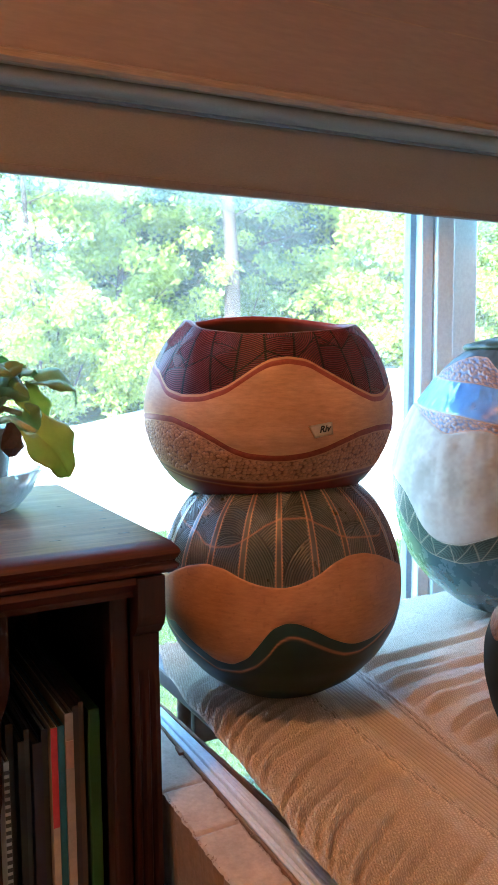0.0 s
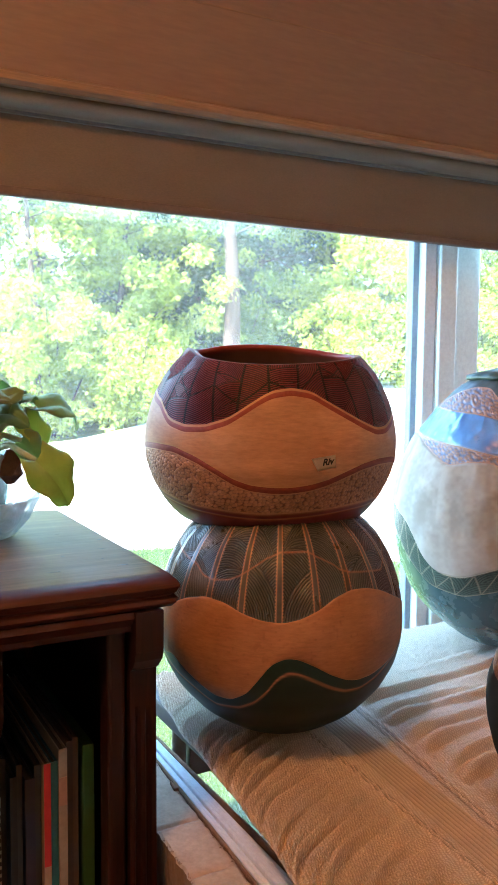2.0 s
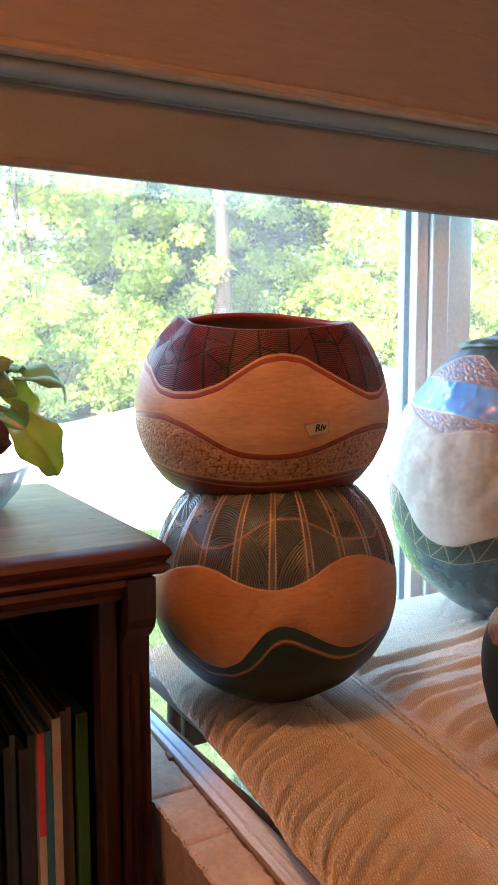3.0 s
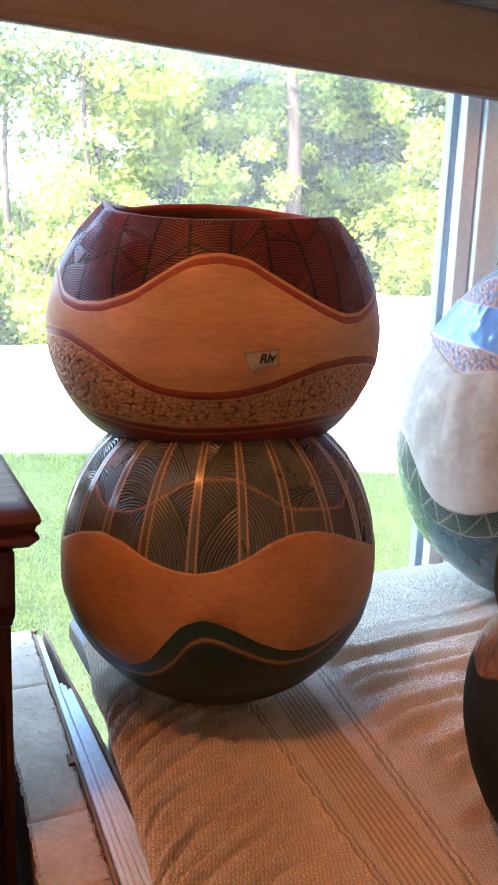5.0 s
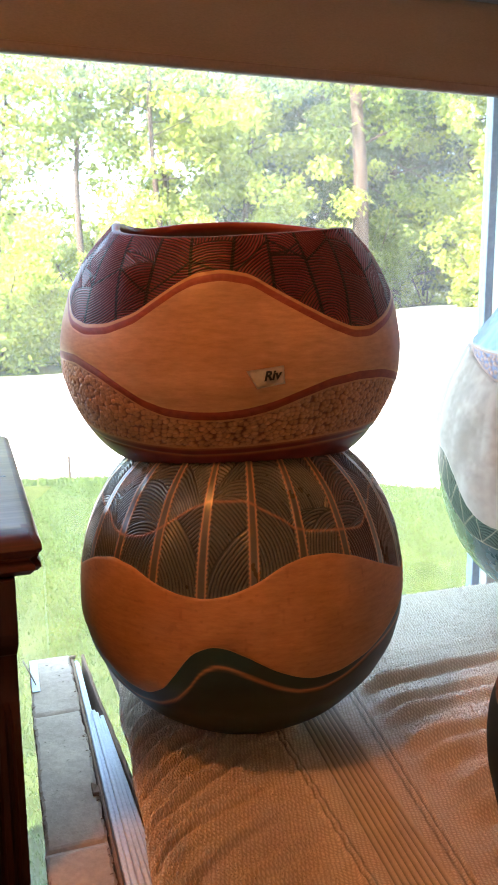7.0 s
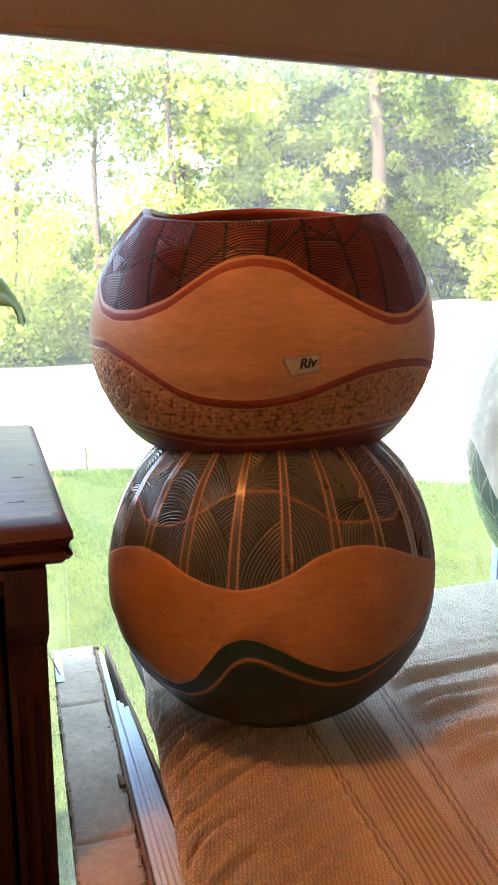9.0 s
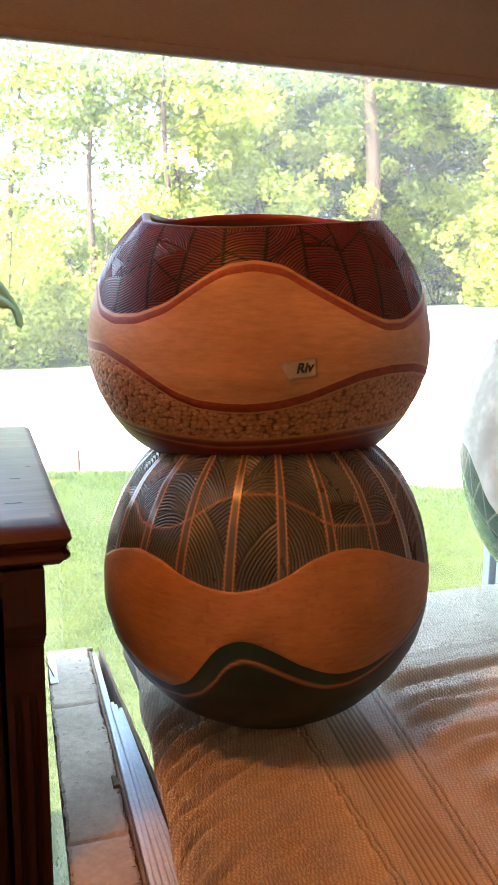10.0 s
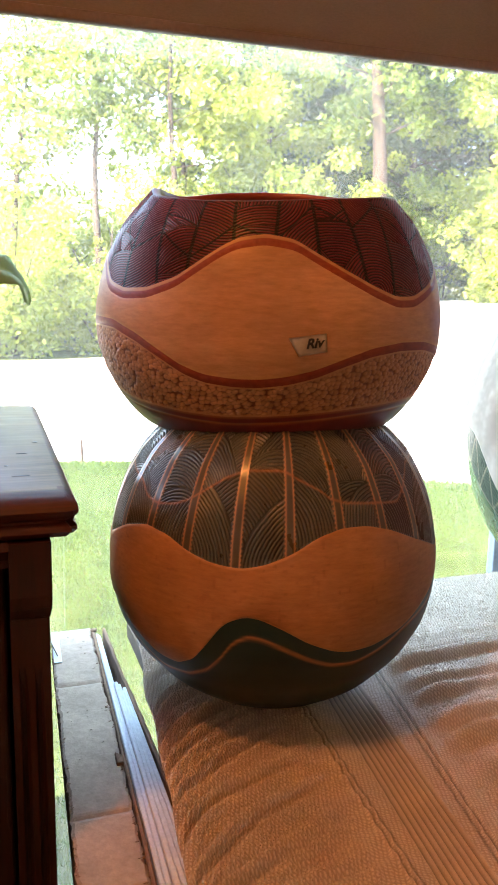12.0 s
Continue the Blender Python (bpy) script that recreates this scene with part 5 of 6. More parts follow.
def book(x, w, h, y0, depth, colour, kind, label, lean=0.0, spine_blocks=()):
    """An upright thin book: a folded cover round a page block."""
    ob = thing(kind, (x + w / 2, y0 + depth / 2, 0.5755), label, kind, "books on the shelf")
    mat = surface(kind + "_cover", [c * 0.5 for c in colour], [c * 0.75 for c in colour], 12, 140, 0.45, 0.1, 0.1)
    z0, z1 = 0.5755, 0.5755 + h
    if kind == "folder":
        part("card", box(x, x + w, y0, y0 + depth, z0, z1, 0.0008, 1), mat, ob)
        return ob
    t = min(0.0012, w * 0.25)
    cover = join(box(x, x + t, y0, y0 + depth, z0, z1), box(x + w - t, x + w, y0, y0 + depth, z0, z1), box(x + t, x + w - t, y0, y0 + t, z0, z1))
    for v in cover.verts:
        v.co.x += lean * (v.co.z - z0)
    part("cover", cover, mat, ob)
    pages = box(x + t, x + w - t, y0 + t, y0 + depth - 0.003, z0 + 0.001, z1 - 0.003)
    for v in pages.verts:
        v.co.x += lean * (v.co.z - z0)
    part("page_block", pages, M_PAGES, ob)
    for k, (a, b, col) in enumerate(spine_blocks):
        blk = box(x + 0.0002, x + w - 0.0002, y0 - 0.0006, y0, z0 + h * a, z0 + h * b)
        for v in blk.verts:
            v.co.x += lean * (v.co.z - z0)
        part("spine_block", blk, surface("spine_print", [c * 0.8 for c in col], col, 20, 150, 0.5), ob)
    return ob


BY = 0.890
book(-0.2460, 0.005, 0.241, BY - 0.006, 0.21, (0.62, 0.60, 0.55), "magazine", "thin white booklet with a dotted spine standing on the shelf", 0.0, [(0.02 + 0.03 * k, 0.035 + 0.03 * k, (0.05, 0.05, 0.05)) for k in range(32)])
book(-0.2380, 0.007, 0.264, BY + 0.02, 0.21, (0.035, 0.034, 0.036), "magazine", "dark grey magazine standing on the shelf")
book(-0.2300, 0.006, 0.251, BY + 0.006, 0.21, (0.022, 0.022, 0.024), "magazine", "black magazine standing on the shelf")
book(-0.2230, 0.005, 0.259, BY + 0.012, 0.21, (0.06, 0.056, 0.058), "magazine", "grey magazine standing on the shelf")
book(-0.2170, 0.009, 0.247, BY + 0.004, 0.21, (0.028, 0.02, 0.05), "magazine", "dark purple magazine standing on the shelf")
book(-0.2075, 0.006, 0.257, BY + 0.008, 0.21, (0.04, 0.034, 0.036), "magazine", "charcoal magazine standing on the shelf")
book(-0.2010, 0.0065, 0.260, BY, 0.215, (0.58, 0.42, 0.32), "book", "thin book with a red and cream spine", 0.0, [(0.62, 1.0, (0.50, 0.03, 0.04))])
book(-0.1940, 0.0065, 0.260, BY + 0.001, 0.215, (0.03, 0.17, 0.24), "book", "thin book with a teal blue spine")
book(-0.1870, 0.0080, 0.271, BY, 0.215, (0.48, 0.37, 0.29), "book", "thin book with a cream paper spine", 0.0, [(0.80, 0.90, (0.40, 0.22, 0.16))])
book(-0.1785, 0.006, 0.275, BY + 0.004, 0.215, (0.06, 0.03, 0.022), "book", "thin brown book standing on the shelf")
book(-0.1720, 0.005, 0.277, BY + 0.006, 0.215, (0.10, 0.05, 0.03), "book", "thin tan-brown book standing on the shelf")
book(-0.1630, 0.0115, 0.2680, BY + 0.004, 0.30, (0.034, 0.10, 0.018), "folder", "dark green card folder leaning on the shelf", 0.0)

# ---- cardboard portfolio between bookcase and table ----
folio = thing("cardboard_portfolio", (-0.05, 0.9, 0), "worn cardboard portfolio stuffed with white mat boards, standing on its edge", "portfolio")
FZ = 0.746


def worn_slab(x0, x1, y0, y1, z0, z1, ruffle, seed, ny=150, skew=0.0, creases=(), tuck=0.0):
    """A long upright slab of card with frayed upper edges."""
    rnd = random.Random(seed)
    bm = bmesh.new()
    rows = []
    jl = jr = jz = 0.0
    for k in range(ny + 1):
        y = y0 + (y1 - y0) * k / ny
        jl = 0.7 * jl + rnd.uniform(-1, 1) * ruffle * 0.5
        jr = 0.7 * jr + rnd.uniform(-1, 1) * ruffle * 0.5
        jz = 0.95 * jz + rnd.uniform(-1, 1) * ruffle * 0.07
        dx = skew * (y - y1)
        fold = sum(0.0022 * math.exp(-((y - c) / 0.003) ** 2) for c in creases)
        xs = [x0 + jl + dx, x0 + jl + ruffle * 1.5 + dx, (x0 + x1) / 2 + dx, x1 + jr - ruffle * 1.5 + dx, x1 + jr + dx]
        zs = [z1 - ruffle * 1.2, z1 + jz * 0.5 - fold, z1 + jz - fold, z1 + jz * 0.5 - fold, z1 - ruffle * 1.2]
        ring = [bm.verts.new((x0 + dx + tuck, y, z0))] + [bm.verts.new((x, y, z)) for x, z in zip(xs, zs)] + [bm.verts.new((x1 + dx, y, z0))]
        rows.append(ring)
    n = len(rows[0])
    for a, b in zip(rows, rows[1:]):
        for i in range(n):
            bm.faces.new((a[i], a[(i + 1) % n], b[(i + 1) % n], b[i]))
    bm.faces.new(rows[0][::-1])
    bm.faces.new(rows[-1])
    bmesh.ops.recalc_face_normals(bm, faces=bm.faces[:])
    return bm


spine = part("spine_board", worn_slab(-0.076, -0.0285, 0.56, 1.232, 0.02, FZ, 0.0016, 3, 260, 0.045, (1.10, 0.885, 0.80, 0.70), 0.044), M_CARD, folio, "thick frayed grey card edge, its left side's shade put into dark brown")
# faces to the left take brown card, their shade put into colour
spine.data.materials.append(M_CARDDARK)
for face in spine.data.polygons:
    face.material_index = 1 if face.normal.x < -0.7 else 0
part("inner_flap", worn_slab(-0.0285, -0.0258, 0.56, 1.228, 0.02, FZ + 0.001, 0.0007, 5, 90, 0.042), M_CARDDARK, folio, "torn brown card flap")
splayed = worn_slab(-0.0165, -0.0125, 0.56, 1.226, 0.02, FZ + 0.0015, 0.0009, 7, 90, 0.0)
for v in splayed.verts:
    v.co.x += 0.022 * max(0.0, 1.12 - v.co.y)
part("cover", splayed, M_CARDDARK, folio, "torn dark brown card cover")
for k, (y1, dz) in enumerate(((1.215, 0.0), (1.212, -0.0010), (1.088, 0.0030), (1.084, 0.0022), (1.072, 0.0010), (1.080, -0.0002))):
    sheet = box(0, 0.0039, 0.58, y1, 0.03, FZ + dz, 0.0008, 1)
    for v in sheet.verts:
        q = (1.215 - v.co.y) / 0.365
        v.co.x += (-0.0258 + 0.0015 * k) * (1 - q) + (-0.0400 + 0.0043 * k) * q
    part("mat_board", sheet, M_PAPER, folio, "white mat board")

FLAKE = random.Random(11)


def spine_x(y, across):
    """A place across the card spine: 0 at its free edge, 1 at the boards."""
    return -0.076 + 0.0475 * across + 0.045 * (y - 1.232)


def flakes(count, low, high, length, lift):
    """Small torn slivers of the card's surface that curl up."""
    bm = bmesh.new()
    for k in range(count):
        y = FLAKE.uniform(0.60, 1.225)
        x, a = spine_x(y, FLAKE.uniform(low, high)), FLAKE.uniform(0.2, 1.4) + (math.pi if FLAKE.random() < 0.5 else 0)
        long, wide = length * FLAKE.uniform(0.5, 1.4), 0.0005 * FLAKE.uniform(0.7, 1.6)
        dx, dy = math.cos(a), math.sin(a)
        row = []
        for t, up in ((0.0, 0.0), (0.5, 0.4), (1.0, 1.0)):
            px, py, pz = x + dx * long * t, y + dy * long * t, FZ + 0.0004 + lift * up
            w = wide * (1.2 - t)
            row.append([bm.verts.new((px - dy * w, py + dx * w, pz)), bm.verts.new((px + dy * w, py - dx * w, pz)), bm.verts.new((px, py, pz - 0.0006))])
        for p, q in zip(row, row[1:]):
            for i in range(3):
                bm.faces.new((p[i], p[(i + 1) % 3], q[(i + 1) % 3], q[i]))
    bmesh.ops.recalc_face_normals(bm, faces=bm.faces[:])
    return bm


tagged(part("surface_scuff", flakes(60, 0.05, 0.92, 0.0024, 0.0002), M_CARD, folio, "curled scuffs of torn card"), kind="stuff")
tagged(part("frayed_edge", flakes(120, -0.01, 0.04, 0.0026, 0.0002), M_CARDDARK, folio, "frayed brown paper edge"), kind="stuff")
tagged(part("frayed_edge", flakes(80, 0.96, 1.02, 0.0028, 0.0006), M_CARDDARK, folio, "frayed brown paper edge"), kind="stuff")
tape_strip = box(-0.0750, -0.0665, 1.150, 1.229, FZ + 0.0006, FZ + 0.0014, 0.0003, 1)
for v in tape_strip.verts:
    v.co.x += 0.045 * (v.co.y - 1.232)
part("tape_strip", tape_strip, M_PAPER, folio, "peeling strip of clear plastic tape")
part("tie_cord", tube([(-0.083, 1.212, FZ + 0.010), (-0.078, 1.188, FZ + 0.006), (-0.0735, 1.164, FZ + 0.0022)], [0.0009, 0.0010, 0.0006], 6), M_TRIM, folio, "thin tan cord end", True)
torn = box(-0.0465, -0.0405, 0.945, 0.957, FZ - 0.001, FZ + 0.0032, 0.0008, 1)
for v in torn.verts:
    v.co.z += 0.003 * (v.co.x < -0.0435) * (v.co.y > 0.951)
part("torn_corner", torn, M_CARDDARK, folio, "dark torn corner of the flap")
knot = lathe([(0.001, FZ - 0.002), (0.0034, FZ + 0.0006), (0.0036, FZ + 0.0022), (0.0018, FZ + 0.0034)], (-0.0265, 1.222), 10, lambda a, z: 0.3 * math.sin(3 * a + z * 800))
part("tape_knot", knot, M_CARDDARK, folio, "crumpled end of the tie tape", True)

# ---- houseplant on the bookcase ----
PX, PY = -0.228, 1.10
plant = thing("houseplant", (PX, PY, CT), "potted broad-leaved houseplant with drooping leaves in a glass dish", "plant")
dish_wob = lambda a, z: 0.055 * abs(math.sin(7 * a)) * (1 if z > CT + 0.015 else 0.5)
part("dish", lathe([(0.040, CT + 0.0005), (0.050, CT + 0.004), (0.064, CT + 0.022), (0.076, CT + 0.046), (0.073, CT + 0.047), (0.060, CT + 0.023), (0.046, CT + 0.008), (0.03, CT + 0.006)], (PX, PY), 72, dish_wob), M_GLASSDISH, plant, "scalloped pressed-glass dish", True)
part("pot", lathe([(0.036, CT + 0.0085), (0.038, CT + 0.012), (0.047, CT + 0.080), (0.051, CT + 0.082), (0.051, CT + 0.095), (0.047, CT + 0.095), (0.046, CT + 0.086), (0.03, CT + 0.084)], (PX, PY), 40), M_POT, plant, "grey-green glazed pot", True)
part("soil", lathe([(0.0465, CT + 0.088), (0.04, CT + 0.092), (0.01, CT + 0.094)], (PX, PY), 24), M_SOIL, plant, "", True)


def broad_leaf(tip, stem_end, width, droop, roll, mat, label="", cup=0.25):
    """A softly wavy leaf folded along its midrib, from its stalk to its tip."""
    base, end = Vector(stem_end), Vector(tip)
    along = end - base
    length = along.length
    side = along.cross(Vector((0, 0, 1)))
    side = side.normalized() if side.length > 1e-5 else Vector((1, 0, 0))
    side = Matrix.Rotation(roll, 3, along.normalized()) @ side
    up = side.cross(along).normalized()
    bm = bmesh.new()
    rows = []
    nu, nv = 26, 15
    ph = base.x * 90 + base.z * 70
    for i in range(nu + 1):
        t = i / nu
        half = width * 0.56 * (math.sin(math.pi * min(1, t * 0.90 + 0.12)) ** 0.6) * (1.12 - 0.40 * t) if t < 1 else 0.0008
        mid = base + along * t + up * (droop * math.sin(math.pi * t))
        row = []
        for j in range(nv):
            q = 2 * j / (nv - 1) - 1
            lobe = 1 + 0.028 * math.sin(11 * t + ph + (1.3 if q > 0 else 0)) + 0.006 * math.sin(31 * t + ph)
            back = -0.22 * length * (abs(q) ** 1.5) * (1 - t) ** 3
            wave = 0.065 * width * math.sin(12 * t + ph + 2 * q) * abs(q) ** 2 + 0.010 * width * math.sin(40 * t - 9 * abs(q) + ph) * abs(q)
            fold = cup * half * (abs(q) ** 0.8) * 0.9 - 0.35 * half * abs(q) ** 3
            vein = 0.012 * width * math.cos((t * 9 - abs(q) * 2.2) * 2 * math.pi) * min(1, abs(q) * 3) * (1 - abs(q))
            row.append(bm.verts.new(mid + side * half * q * lobe + up * (fold + wave + vein) + along.normalized() * back))
        rows.append(row)
    for a, b in zip(rows, rows[1:]):
        for j in range(nv - 1):
            bm.faces.new((a[j], a[j + 1], b[j + 1], b[j]))
    bmesh.ops.recalc_face_normals(bm, faces=bm.faces[:])
    bmesh.ops.solidify(bm, geom=bm.faces[:], thickness=0.0006)
    return part("leaf", bm, mat, plant, label, True)


def stalk(points, r=0.0036):
    part("stalk", tube(points, [r * 1.2] + [r] * (len(points) - 1), 8), M_STEM, plant, "", True)


CROWN = (PX + 0.012, PY - 0.02, CT + 0.098)
LEAVES = [
    # leaf tip, leaf base, width, droop, roll, old
    ((-0.094, 1.130, 1.124), (-0.146, 1.120, 1.152), 0.050, 0.018, 0.5, False),
    ((-0.145, 0.995, 1.056), (-0.177, 1.000, 1.104), 0.056, 0.006, 0.9, True),
    ((-0.136, 1.110, 1.100), (-0.165, 1.105, 1.138), 0.044, 0.006, 1.0, True),
    ((-0.150, 1.085, 1.092), (-0.172, 1.085, 1.118), 0.038, 0.004, 1.2, False),
    ((-0.150, 1.100, 1.166), (-0.186, 1.095, 1.148), 0.036, 0.008, 0.2, False),
    ((-0.138, 1.130, 1.160), (-0.180, 1.125, 1.150), 0.040, 0.008, -0.4, False),
    ((-0.178, 1.040, 1.174), (-0.205, 1.050, 1.150), 0.040, 0.008, 0.7, False),
    ((-0.168, 1.070, 1.172), (-0.200, 1.075, 1.148), 0.034, 0.008, -0.6, False),
    ((-0.178, 1.020, 1.138), (-0.212, 1.045, 1.146), 0.044, 0.010, 0.5, False),
    ((-0.200, 1.000, 1.165), (-0.232, 1.030, 1.148), 0.050, 0.010, 0.4, False),
    ((-0.165, 1.140, 1.172), (-0.205, 1.120, 1.155), 0.045, 0.010, -0.5, False),
    ((-0.250, 0.990, 1.170), (-0.256, 1.030, 1.150), 0.050, 0.010, 0.1, False),
    ((-0.320, 1.050, 1.150), (-0.285, 1.080, 1.160), 0.055, 0.010, 0.4, False),
    ((-0.290, 1.170, 1.165), (-0.262, 1.135, 1.160), 0.055, 0.010, 0.0, False),
]
for tip, basep, w, droop, roll, old in LEAVES:
    midp = [(a * 0.45 + b * 0.55) for a, b in zip(CROWN, basep)]
    midp[2] += 0.012
    stalk([CROWN, tuple(midp), basep])
    broad_leaf(tip, basep, w, droop, roll, M_OLDLEAF if old else M_HOUSELEAF, "yellowing drooping leaf" if old else "", 0.55 if old else 0.4)
part("withered_leaf", lathe([(0.004, 1.075), (0.014, 1.085), (0.010, 1.100), (0.003, 1.112)], (-0.192, 1.05), 7, lambda a, z: 0.3 * math.sin(3 * a + z * 90)), surface("withered_leaf", (0.05, 0.018, 0.012), (0.13, 0.05, 0.03), 60, 200, 0.8), plant, "withered brown leaf")

# ---- garden ----
GZ = -0.30


def ground_height(x, y):
    """The plot lies level by the house and rises to the drive's far right."""
    rise = smoothstep(3.5, 12.0, x) * smoothstep(5.5, 14.0, y)
    return GZ + 1.15 * rise - 0.02 * smoothstep(20, 60, np.hypot(x, y))


def garden_sheet():
    ax = np.concatenate([np.linspace(-400, -30, 8), np.linspace(-28, 40, 110), np.linspace(44, 400, 8)])
    ay = np.concatenate([np.linspace(-400, -20, 6), np.linspace(-16, 44, 100), np.linspace(48, 500, 8)])
    x, y = np.meshgrid(ax, ay)
    z = ground_height(x, y) + 0.02 * (smooth_noise(x, y, 1.3, 2) - 0.5)
    return np.stack([x, y, z], -1).reshape(-1, 3), quads(len(ay), len(ax))


gv, gf = garden_sheet()
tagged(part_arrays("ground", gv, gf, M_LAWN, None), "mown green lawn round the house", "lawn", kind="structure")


def drive_sheet():
    """The drive: its near edge runs across the lawn, then turns away to the right."""
    t, s = np.meshgrid(np.linspace(0, 1, 60), np.linspace(0, 1, 40))
    x = -14 + 44 * t
    near = np.where(x < 3.0, 6.95 - 0.45 * (x - 0.5).clip(-20, 2.5) * 0.55, 5.75)
    near = np.where(x > 2.9, 5.75 - 0.6 * (x - 2.9).clip(0, 3), near)
    far = 15.6 + 0.35 * (x - 1.0).clip(0, 30)
    y = near + (far - near) * s
    z = ground_height(x, y) + 0.035
    top = np.stack([x, y, z], -1).reshape(-1, 3)
    low = top.copy()
    low[:, 2] -= 0.12
    n = len(top)
    f = quads(40, 60)
    i = np.arange(59)
    near_wall = np.stack([i, n + i, n + i + 1, i + 1], -1)
    return np.concatenate([top, low]), np.concatenate([f, near_wall])


dv, df = drive_sheet()
tagged(part_arrays("road", dv, df, M_CONCRETE, None, "", False), "sun-bleached pale concrete drive beyond the lawn", "drive", kind="structure")

joint = bmesh.new()
ends = []
for yy in np.linspace(9.0, 17.0, 24):
    xx = 8.95 - 0.03 * (yy - 9.0)
    zz = float(ground_height(np.array(xx), np.array(yy))) + 0.036
    ends.append([joint.verts.new((xx + dx, yy, zz + dz)) for dx, dz in ((-0.03, 0), (-0.03, 0.02), (0.03, 0.02), (0.03, 0))])
for a, b in zip(ends, ends[1:]):
    for k in range(3):
        joint.faces.new((a[k], a[k + 1], b[k + 1], b[k]))
tagged(part("drive_edging", joint, M_TRIM, None), "thin brown timber edging strip across the drive", "edging", kind="structure")

# grass blades near the house and along the drive's edge


def tufts(n, x0, x1, y0, y1, h, seed, keep=None):
    r = np.random.default_rng(seed)
    x, y = r.uniform(x0, x1, n), r.uniform(y0, y1, n)
    if keep is not None:
        k = keep(x, y)
        x, y = x[k], y[k]
    n = len(x)
    a = r.uniform(0, 2 * math.pi, n)
    hh = h * r.uniform(0.5, 1.3, n)
    w = (0.10 + 0.08 * r.random(n)) * h
    z = ground_height(x, y) - 0.005
    dx, dy = np.cos(a), np.sin(a)
    lx, ly = r.uniform(-0.5, 0.5, n) * hh, r.uniform(-0.5, 0.5, n) * hh
    v = np.stack([np.stack([x - dx * w, y - dy * w, z], -1), np.stack([x + dx * w, y + dy * w, z], -1), np.stack([x + lx, y + ly, z + hh], -1)], 1)
    return v.reshape(-1, 3), np.arange(3 * n).reshape(-1, 3)


def drive_edge(x):
    return np.where(x < 3.0, 6.95 - 0.45 * (x - 0.5) * 0.55, 5.75 - 0.6 * (x - 2.9))


gv, gf = tufts(90000, -0.4, 5.2, 4.4, 7.4, 0.045, 3, lambda x, y: np.abs(y + 0.10 - drive_edge(x)) < 0.10 + 0.16 * smooth_noise(x, y, 0.5, 3))
gv2, gf2 = tufts(420000, -1.2, 4.8, 1.9, 7.0, 0.022, 4, lambda x, y: (y < drive_edge(x)) & (np.abs(x - 0.42 * y) < 2.3))
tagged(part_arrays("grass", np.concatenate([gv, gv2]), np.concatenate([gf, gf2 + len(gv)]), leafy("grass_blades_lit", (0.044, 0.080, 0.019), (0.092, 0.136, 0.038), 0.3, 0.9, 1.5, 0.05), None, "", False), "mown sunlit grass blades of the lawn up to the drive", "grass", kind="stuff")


def leaf_cloud(centres, radii, count, size, seed, flat=0.75):
    """Small leaves scattered in clumps; each is a bent quad, its own island."""
    r = np.random.default_rng(seed)
    k = len(centres)
    w = np.array(radii) ** 2.2
    pick = r.choice(k, count, p=w / w.sum())
    c = np.array(centres)[pick]
    rad = np.array(radii)[pick]
    d = r.normal(size=(count, 3))
    d /= np.linalg.norm(d, axis=1, keepdims=True)
    q = r.random(count) ** 0.45
    p = c + d * (rad * q)[:, None] * np.array([1, 1, flat])
    s = size * r.uniform(0.55, 1.35, count)
    nrm = d * 0.5 + r.normal(size=(count, 3)) * 0.55 + np.array([0, 0, 0.5])
    nrm /= np.linalg.norm(nrm, axis=1, keepdims=True)
    t = np.cross(nrm, r.normal(size=(count, 3)))
    t /= np.linalg.norm(t, axis=1, keepdims=True)
    b = np.cross(nrm, t)
    s = s[:, None]
    v = np.stack([p - t * s, p + b * s * 0.5 - nrm * s * 0.12, p + t * s, p - b * s * 0.5 - nrm * s * 0.12], 1)
    return v.reshape(-1, 3), np.arange(4 * count).reshape(-1, 4)


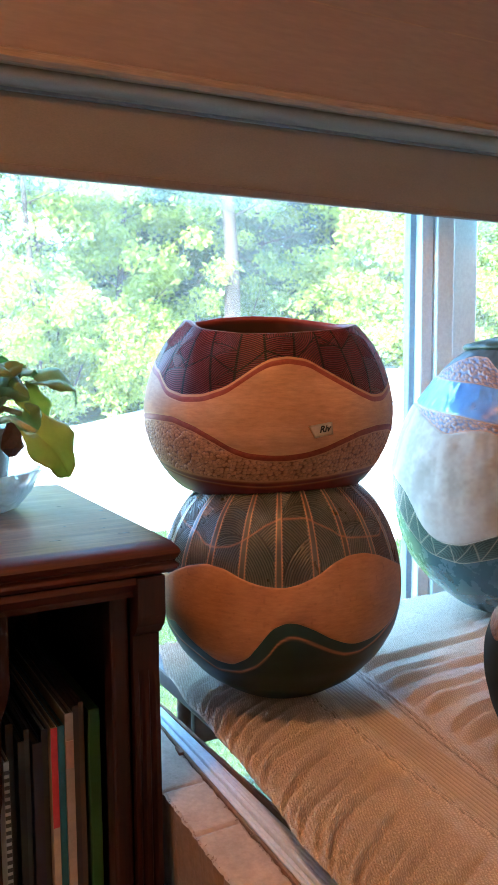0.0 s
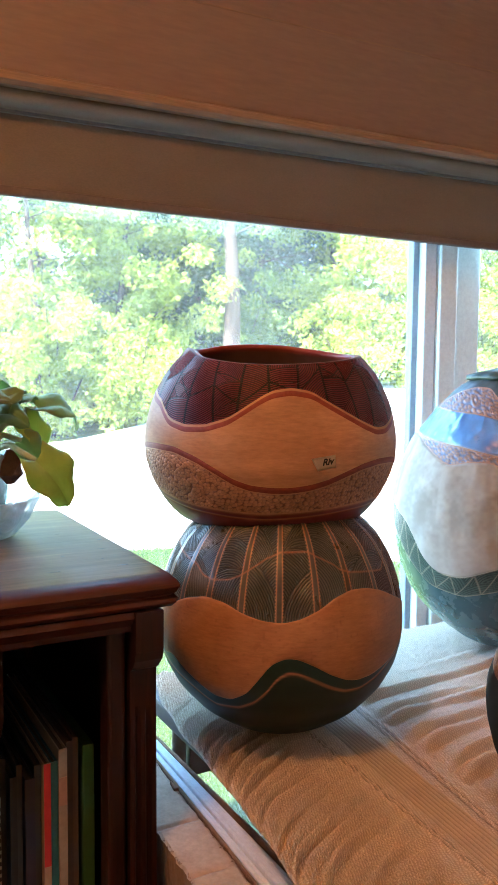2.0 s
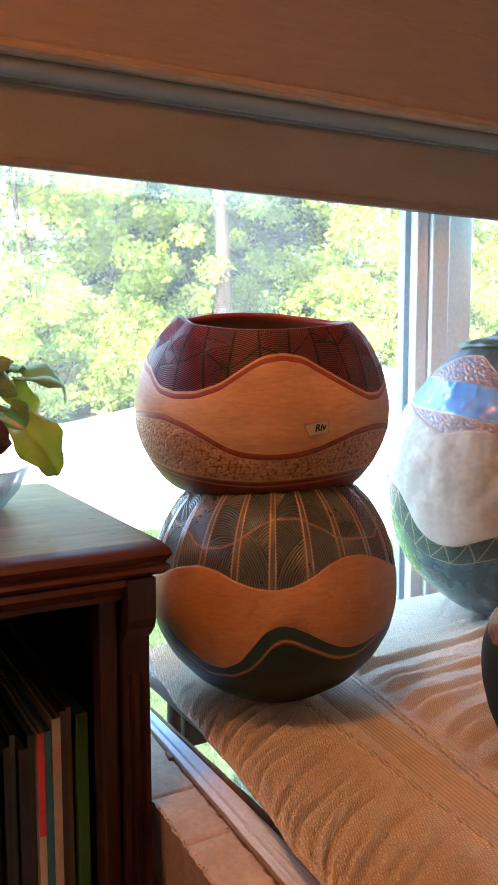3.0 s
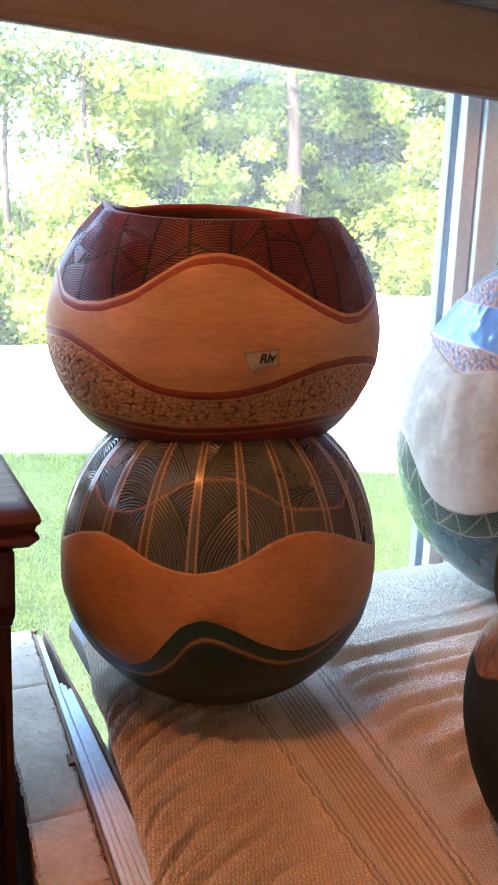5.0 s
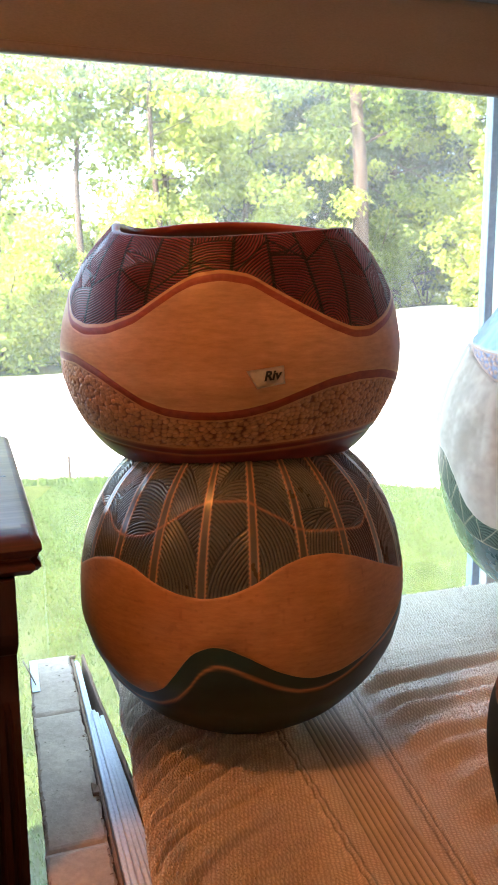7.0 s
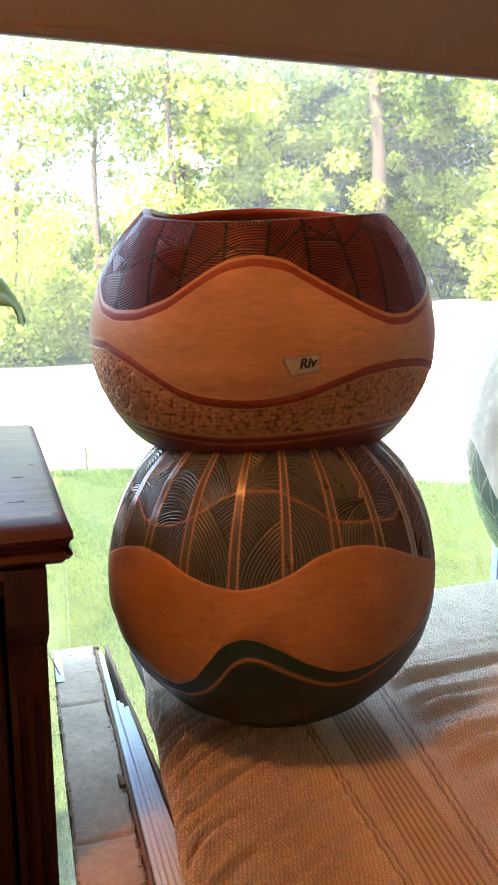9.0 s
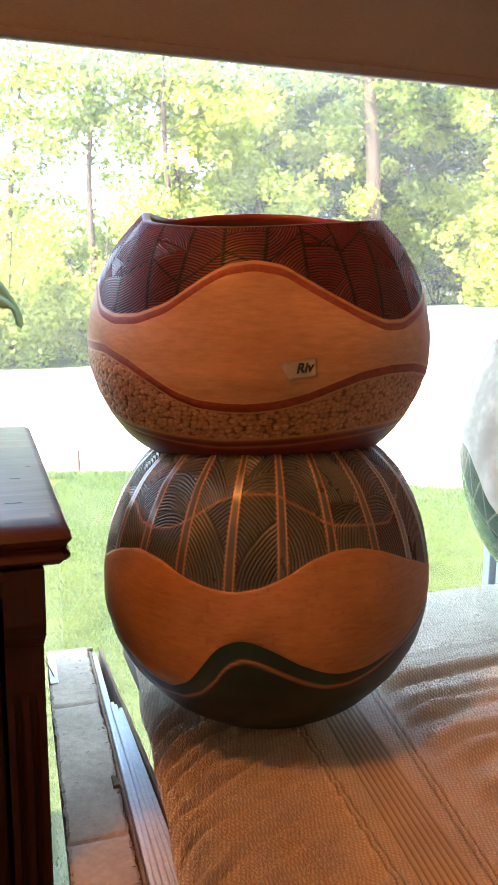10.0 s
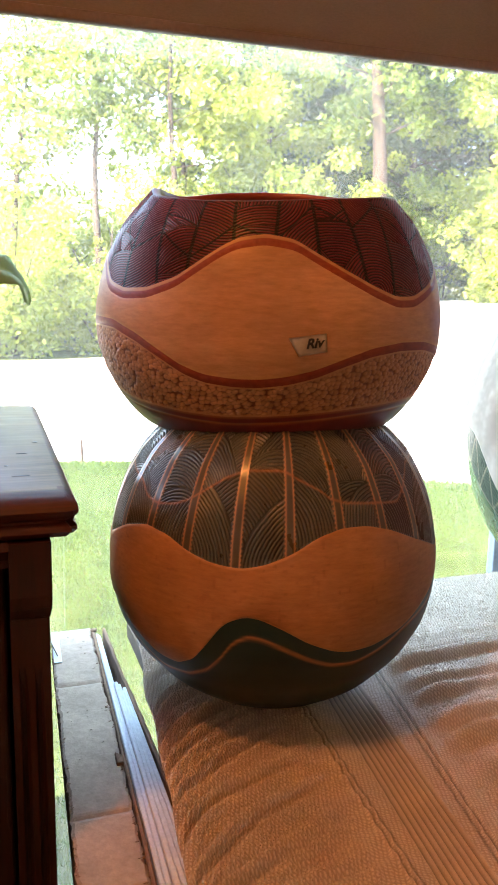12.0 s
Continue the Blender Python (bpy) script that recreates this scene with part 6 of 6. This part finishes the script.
def make_tree(x, y, height, trunk, crown_low, spread, leaves, size, seed, mat, label, lean=(0.0, 0.0)):
    rnd = random.Random(seed)
    z0 = float(ground_height(np.array(x), np.array(y))) - 0.1
    ob = thing("tree", (x, y, z0), label, "tree", "trees beyond the drive")
    pts, rad = [], []
    for i in range(9):
        t = i / 8
        pts.append((x + lean[0] * t * height + 0.22 * math.sin(4.5 * t + seed) * t * 2, y + lean[1] * t * height + 0.10 * math.cos(2.3 * t + seed) * t * 2, z0 + t * height))
        rad.append(trunk * (1.25 - 0.25 * min(1, t * 6)) * (1 - 0.82 * t))
    part("trunk", tube(pts, rad, 10), M_BARK, ob, "", True)
    centres, radii = [], []
    limbs = 15
    for k in range(limbs):
        t = crown_low + (1 - crown_low) * (k + rnd.random()) / limbs
        i = min(7, int(t * 8))
        f = t * 8 - i
        p = Vector(pts[i]).lerp(Vector(pts[i + 1]), f)
        a = k * 2.4 + rnd.uniform(-0.5, 0.5)
        reach = spread * rnd.uniform(0.55, 1.15) * (1.05 - 0.5 * (t - crown_low) / (1.001 - crown_low))
        e = p + Vector((math.cos(a) * reach, math.sin(a) * reach, reach * rnd.uniform(0.1, 0.7)))
        m = p.lerp(e, 0.5) + Vector((0, 0, -0.08 * reach + rnd.uniform(-0.1, 0.2)))
        part("limb", tube([tuple(p), tuple(m), tuple(e)], [trunk * 0.26 * (1.1 - t), trunk * 0.15 * (1.1 - t), 0.01], 6), M_BARK, ob, "", True)
        for q in range(10):
            c = p.lerp(e, rnd.uniform(0.3, 1.1)) + Vector([rnd.gauss(0, 0.24 * spread) * g for g in (1, 1, 0.8)])
            centres.append(tuple(c))
            radii.append(rnd.uniform(0.22, 0.60))
    v, f = leaf_cloud(centres, radii, int(leaves * 0.8), size * 1.08, seed)
    part_arrays("crown", v, f, mat, ob, "", False)
    return ob


def make_shrub(x, y, width, height, leaves, size, seed, mat, label):
    rnd = random.Random(seed)
    z0 = float(ground_height(np.array(x), np.array(y))) - 0.05
    ob = thing("shrub", (x, y, z0), label, "shrub", "shrubs beyond the drive")
    centres, radii = [], []
    limbs = []
    for k in range(10):
        a = k * 2.4 + rnd.random()
        rr = width * 0.5 * math.sqrt(rnd.random())
        top = (x + math.cos(a) * rr, y + math.sin(a) * rr, z0 + height * rnd.uniform(0.35, 0.95))
        limbs.append(tube([(x + 0.1 * math.cos(a), y + 0.1 * math.sin(a), z0), ((x + top[0]) / 2, (y + top[1]) / 2, z0 + (top[2] - z0) * 0.6), top], [0.03, 0.02, 0.008], 5))
        for q in range(9):
            f = rnd.uniform(0.15, 1.05)
            centres.append((x + (top[0] - x) * f + rnd.gauss(0, 0.12 * width), y + (top[1] - y) * f + rnd.gauss(0, 0.12 * width), z0 + (top[2] - z0) * f + rnd.gauss(0, 0.07 * height)))
            radii.append(rnd.uniform(0.22, 0.55))
    part("stems", join(*limbs), M_BARK, ob, "", True)
    v, f = leaf_cloud(centres, radii, leaves, size, seed + 100, 0.85)
    part_arrays("foliage", v, f, mat, ob, "", False)
    return ob


TREES = [
    # x, y, height, trunk radius, crown start, spread, leaves, leaf size, material
    (8.7, 17.6, 9.4, 0.23, 0.40, 1.9, 8000, 0.078, M_LEAF_B),
    (4.35, 18.6, 9.0, 0.10, 0.44, 2.0, 8000, 0.076, M_LEAF_A),
    (2.75, 19.5, 8.6, 0.11, 0.52, 2.3, 11000, 0.076, M_LEAF_B),
    (1.0, 21.0, 8.0, 0.11, 0.40, 2.2, 9000, 0.078, M_LEAF_A),
    (6.5, 19.4, 7.8, 0.12, 0.12, 2.4, 30000, 0.072, M_LEAF_A),
    (5.4, 23.0, 8.4, 0.12, 0.20, 2.6, 16000, 0.078, M_LEAF_A),
    (12.6, 19.0, 7.6, 0.16, 0.14, 2.7, 26000, 0.076, M_LEAF_A),
    (15.4, 18.0, 7.4, 0.18, 0.12, 3.4, 30000, 0.076, M_LEAF_A),
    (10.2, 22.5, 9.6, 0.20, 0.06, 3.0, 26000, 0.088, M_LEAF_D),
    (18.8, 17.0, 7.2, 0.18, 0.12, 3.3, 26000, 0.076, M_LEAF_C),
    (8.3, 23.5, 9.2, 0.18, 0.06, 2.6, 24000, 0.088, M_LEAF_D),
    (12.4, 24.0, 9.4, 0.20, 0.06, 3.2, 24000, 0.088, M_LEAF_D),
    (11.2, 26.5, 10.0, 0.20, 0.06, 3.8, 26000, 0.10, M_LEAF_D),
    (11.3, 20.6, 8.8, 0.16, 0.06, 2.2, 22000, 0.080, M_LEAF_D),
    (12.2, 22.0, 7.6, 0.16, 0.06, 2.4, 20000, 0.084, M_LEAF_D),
    (20.0, 23.0, 8.0, 0.20, 0.12, 4.0, 20000, 0.088, M_LEAF_A),
]
TREE_LABELS = {M_LEAF_A.name: "tall sunlit tree with pale bark and bright green leaves", M_LEAF_B.name: "tall tree with a grey trunk and deep green leaves", M_LEAF_D.name: "dense tree with the shade of the woods put into its dark green", M_LEAF_C.name: "broad light green tree at the drive's edge"}
for k, (x, y, h, tr, cl, sp, lv, ls, mt) in enumerate(TREES):
    make_tree(x, y, h, tr, cl, sp, lv, ls, 20 + k, mt, TREE_LABELS[mt.name], (0.004 * ((k * 7) % 5 - 2), 0.0))

SHRUBS = [(0.6, 17.4, 3.6, 2.9, 12000, M_LEAF_C), (2.6, 18.0, 3.6, 3.5, 14000, M_LEAF_C), (4.6, 18.4, 3.4, 3.4, 13000, M_LEAF_A), (6.4, 17.9, 3.0, 2.6, 10000, M_LEAF_C), (11.7, 16.8, 2.6, 3.3, 12000, M_LEAF_C),
          (13.1, 16.0, 3.4, 3.9, 16000, M_LEAF_A), (14.9, 15.5, 3.6, 3.7, 15000, M_LEAF_C), (17.0, 15.0, 3.6, 3.6, 14000, M_LEAF_C), (19.2, 14.2, 3.6, 3.4, 12000, M_LEAF_A), (-1.4, 17.4, 3.4, 2.8, 9000, M_LEAF_C),
          (4.0, 22.0, 5.0, 4.2, 13000, M_LEAF_A), (6.8, 21.6, 4.0, 4.2, 12000, M_LEAF_C), (1.0, 21.0, 4.5, 3.8, 11000, M_LEAF_A), (8.6, 20.6, 3.2, 2.6, 12000, M_LEAF_B), (10.2, 20.0, 3.4, 3.0, 13000, M_LEAF_B),
          (11.4, 23.5, 4.6, 4.6, 13000, M_LEAF_A), (13.6, 22.5, 4.6, 4.6, 13000, M_LEAF_A)]
for k, (x, y, w, h, lv, mt) in enumerate(SHRUBS):
    make_shrub(x, y, w, h, lv, 0.064, 60 + k, mt, "deep green shrub in the shade of the woods" if mt is M_LEAF_B else "dense sunlit green shrub at the edge of the woods")

# woods far behind
r = np.random.default_rng(5)
far_x = r.uniform(-14, 48, 900)
far_c = np.stack([far_x, r.uniform(27, 38, 900), r.random(900) * (4.2 + 6.0 * smoothstep(9.0, 13.0, far_x))], -1)
v, f = leaf_cloud(far_c, r.uniform(0.6, 1.5, 900), 70000, 0.15, 9)
tagged(part_arrays("far_woods", v, f, M_LEAF_B, None, "", False), "hazy green woods far behind the garden", "woods", kind="stuff")

stake = thing("garden_stake", (0.655, 6.86, GZ), "thin weathered wooden stake standing at the drive's edge", "stake")
part("post", tube([(0.655, 6.86, GZ - 0.05), (0.658, 6.86, GZ + 0.10), (0.655, 6.86, GZ + 0.20)], [0.014, 0.013, 0.011], 8), M_BARK, stake)
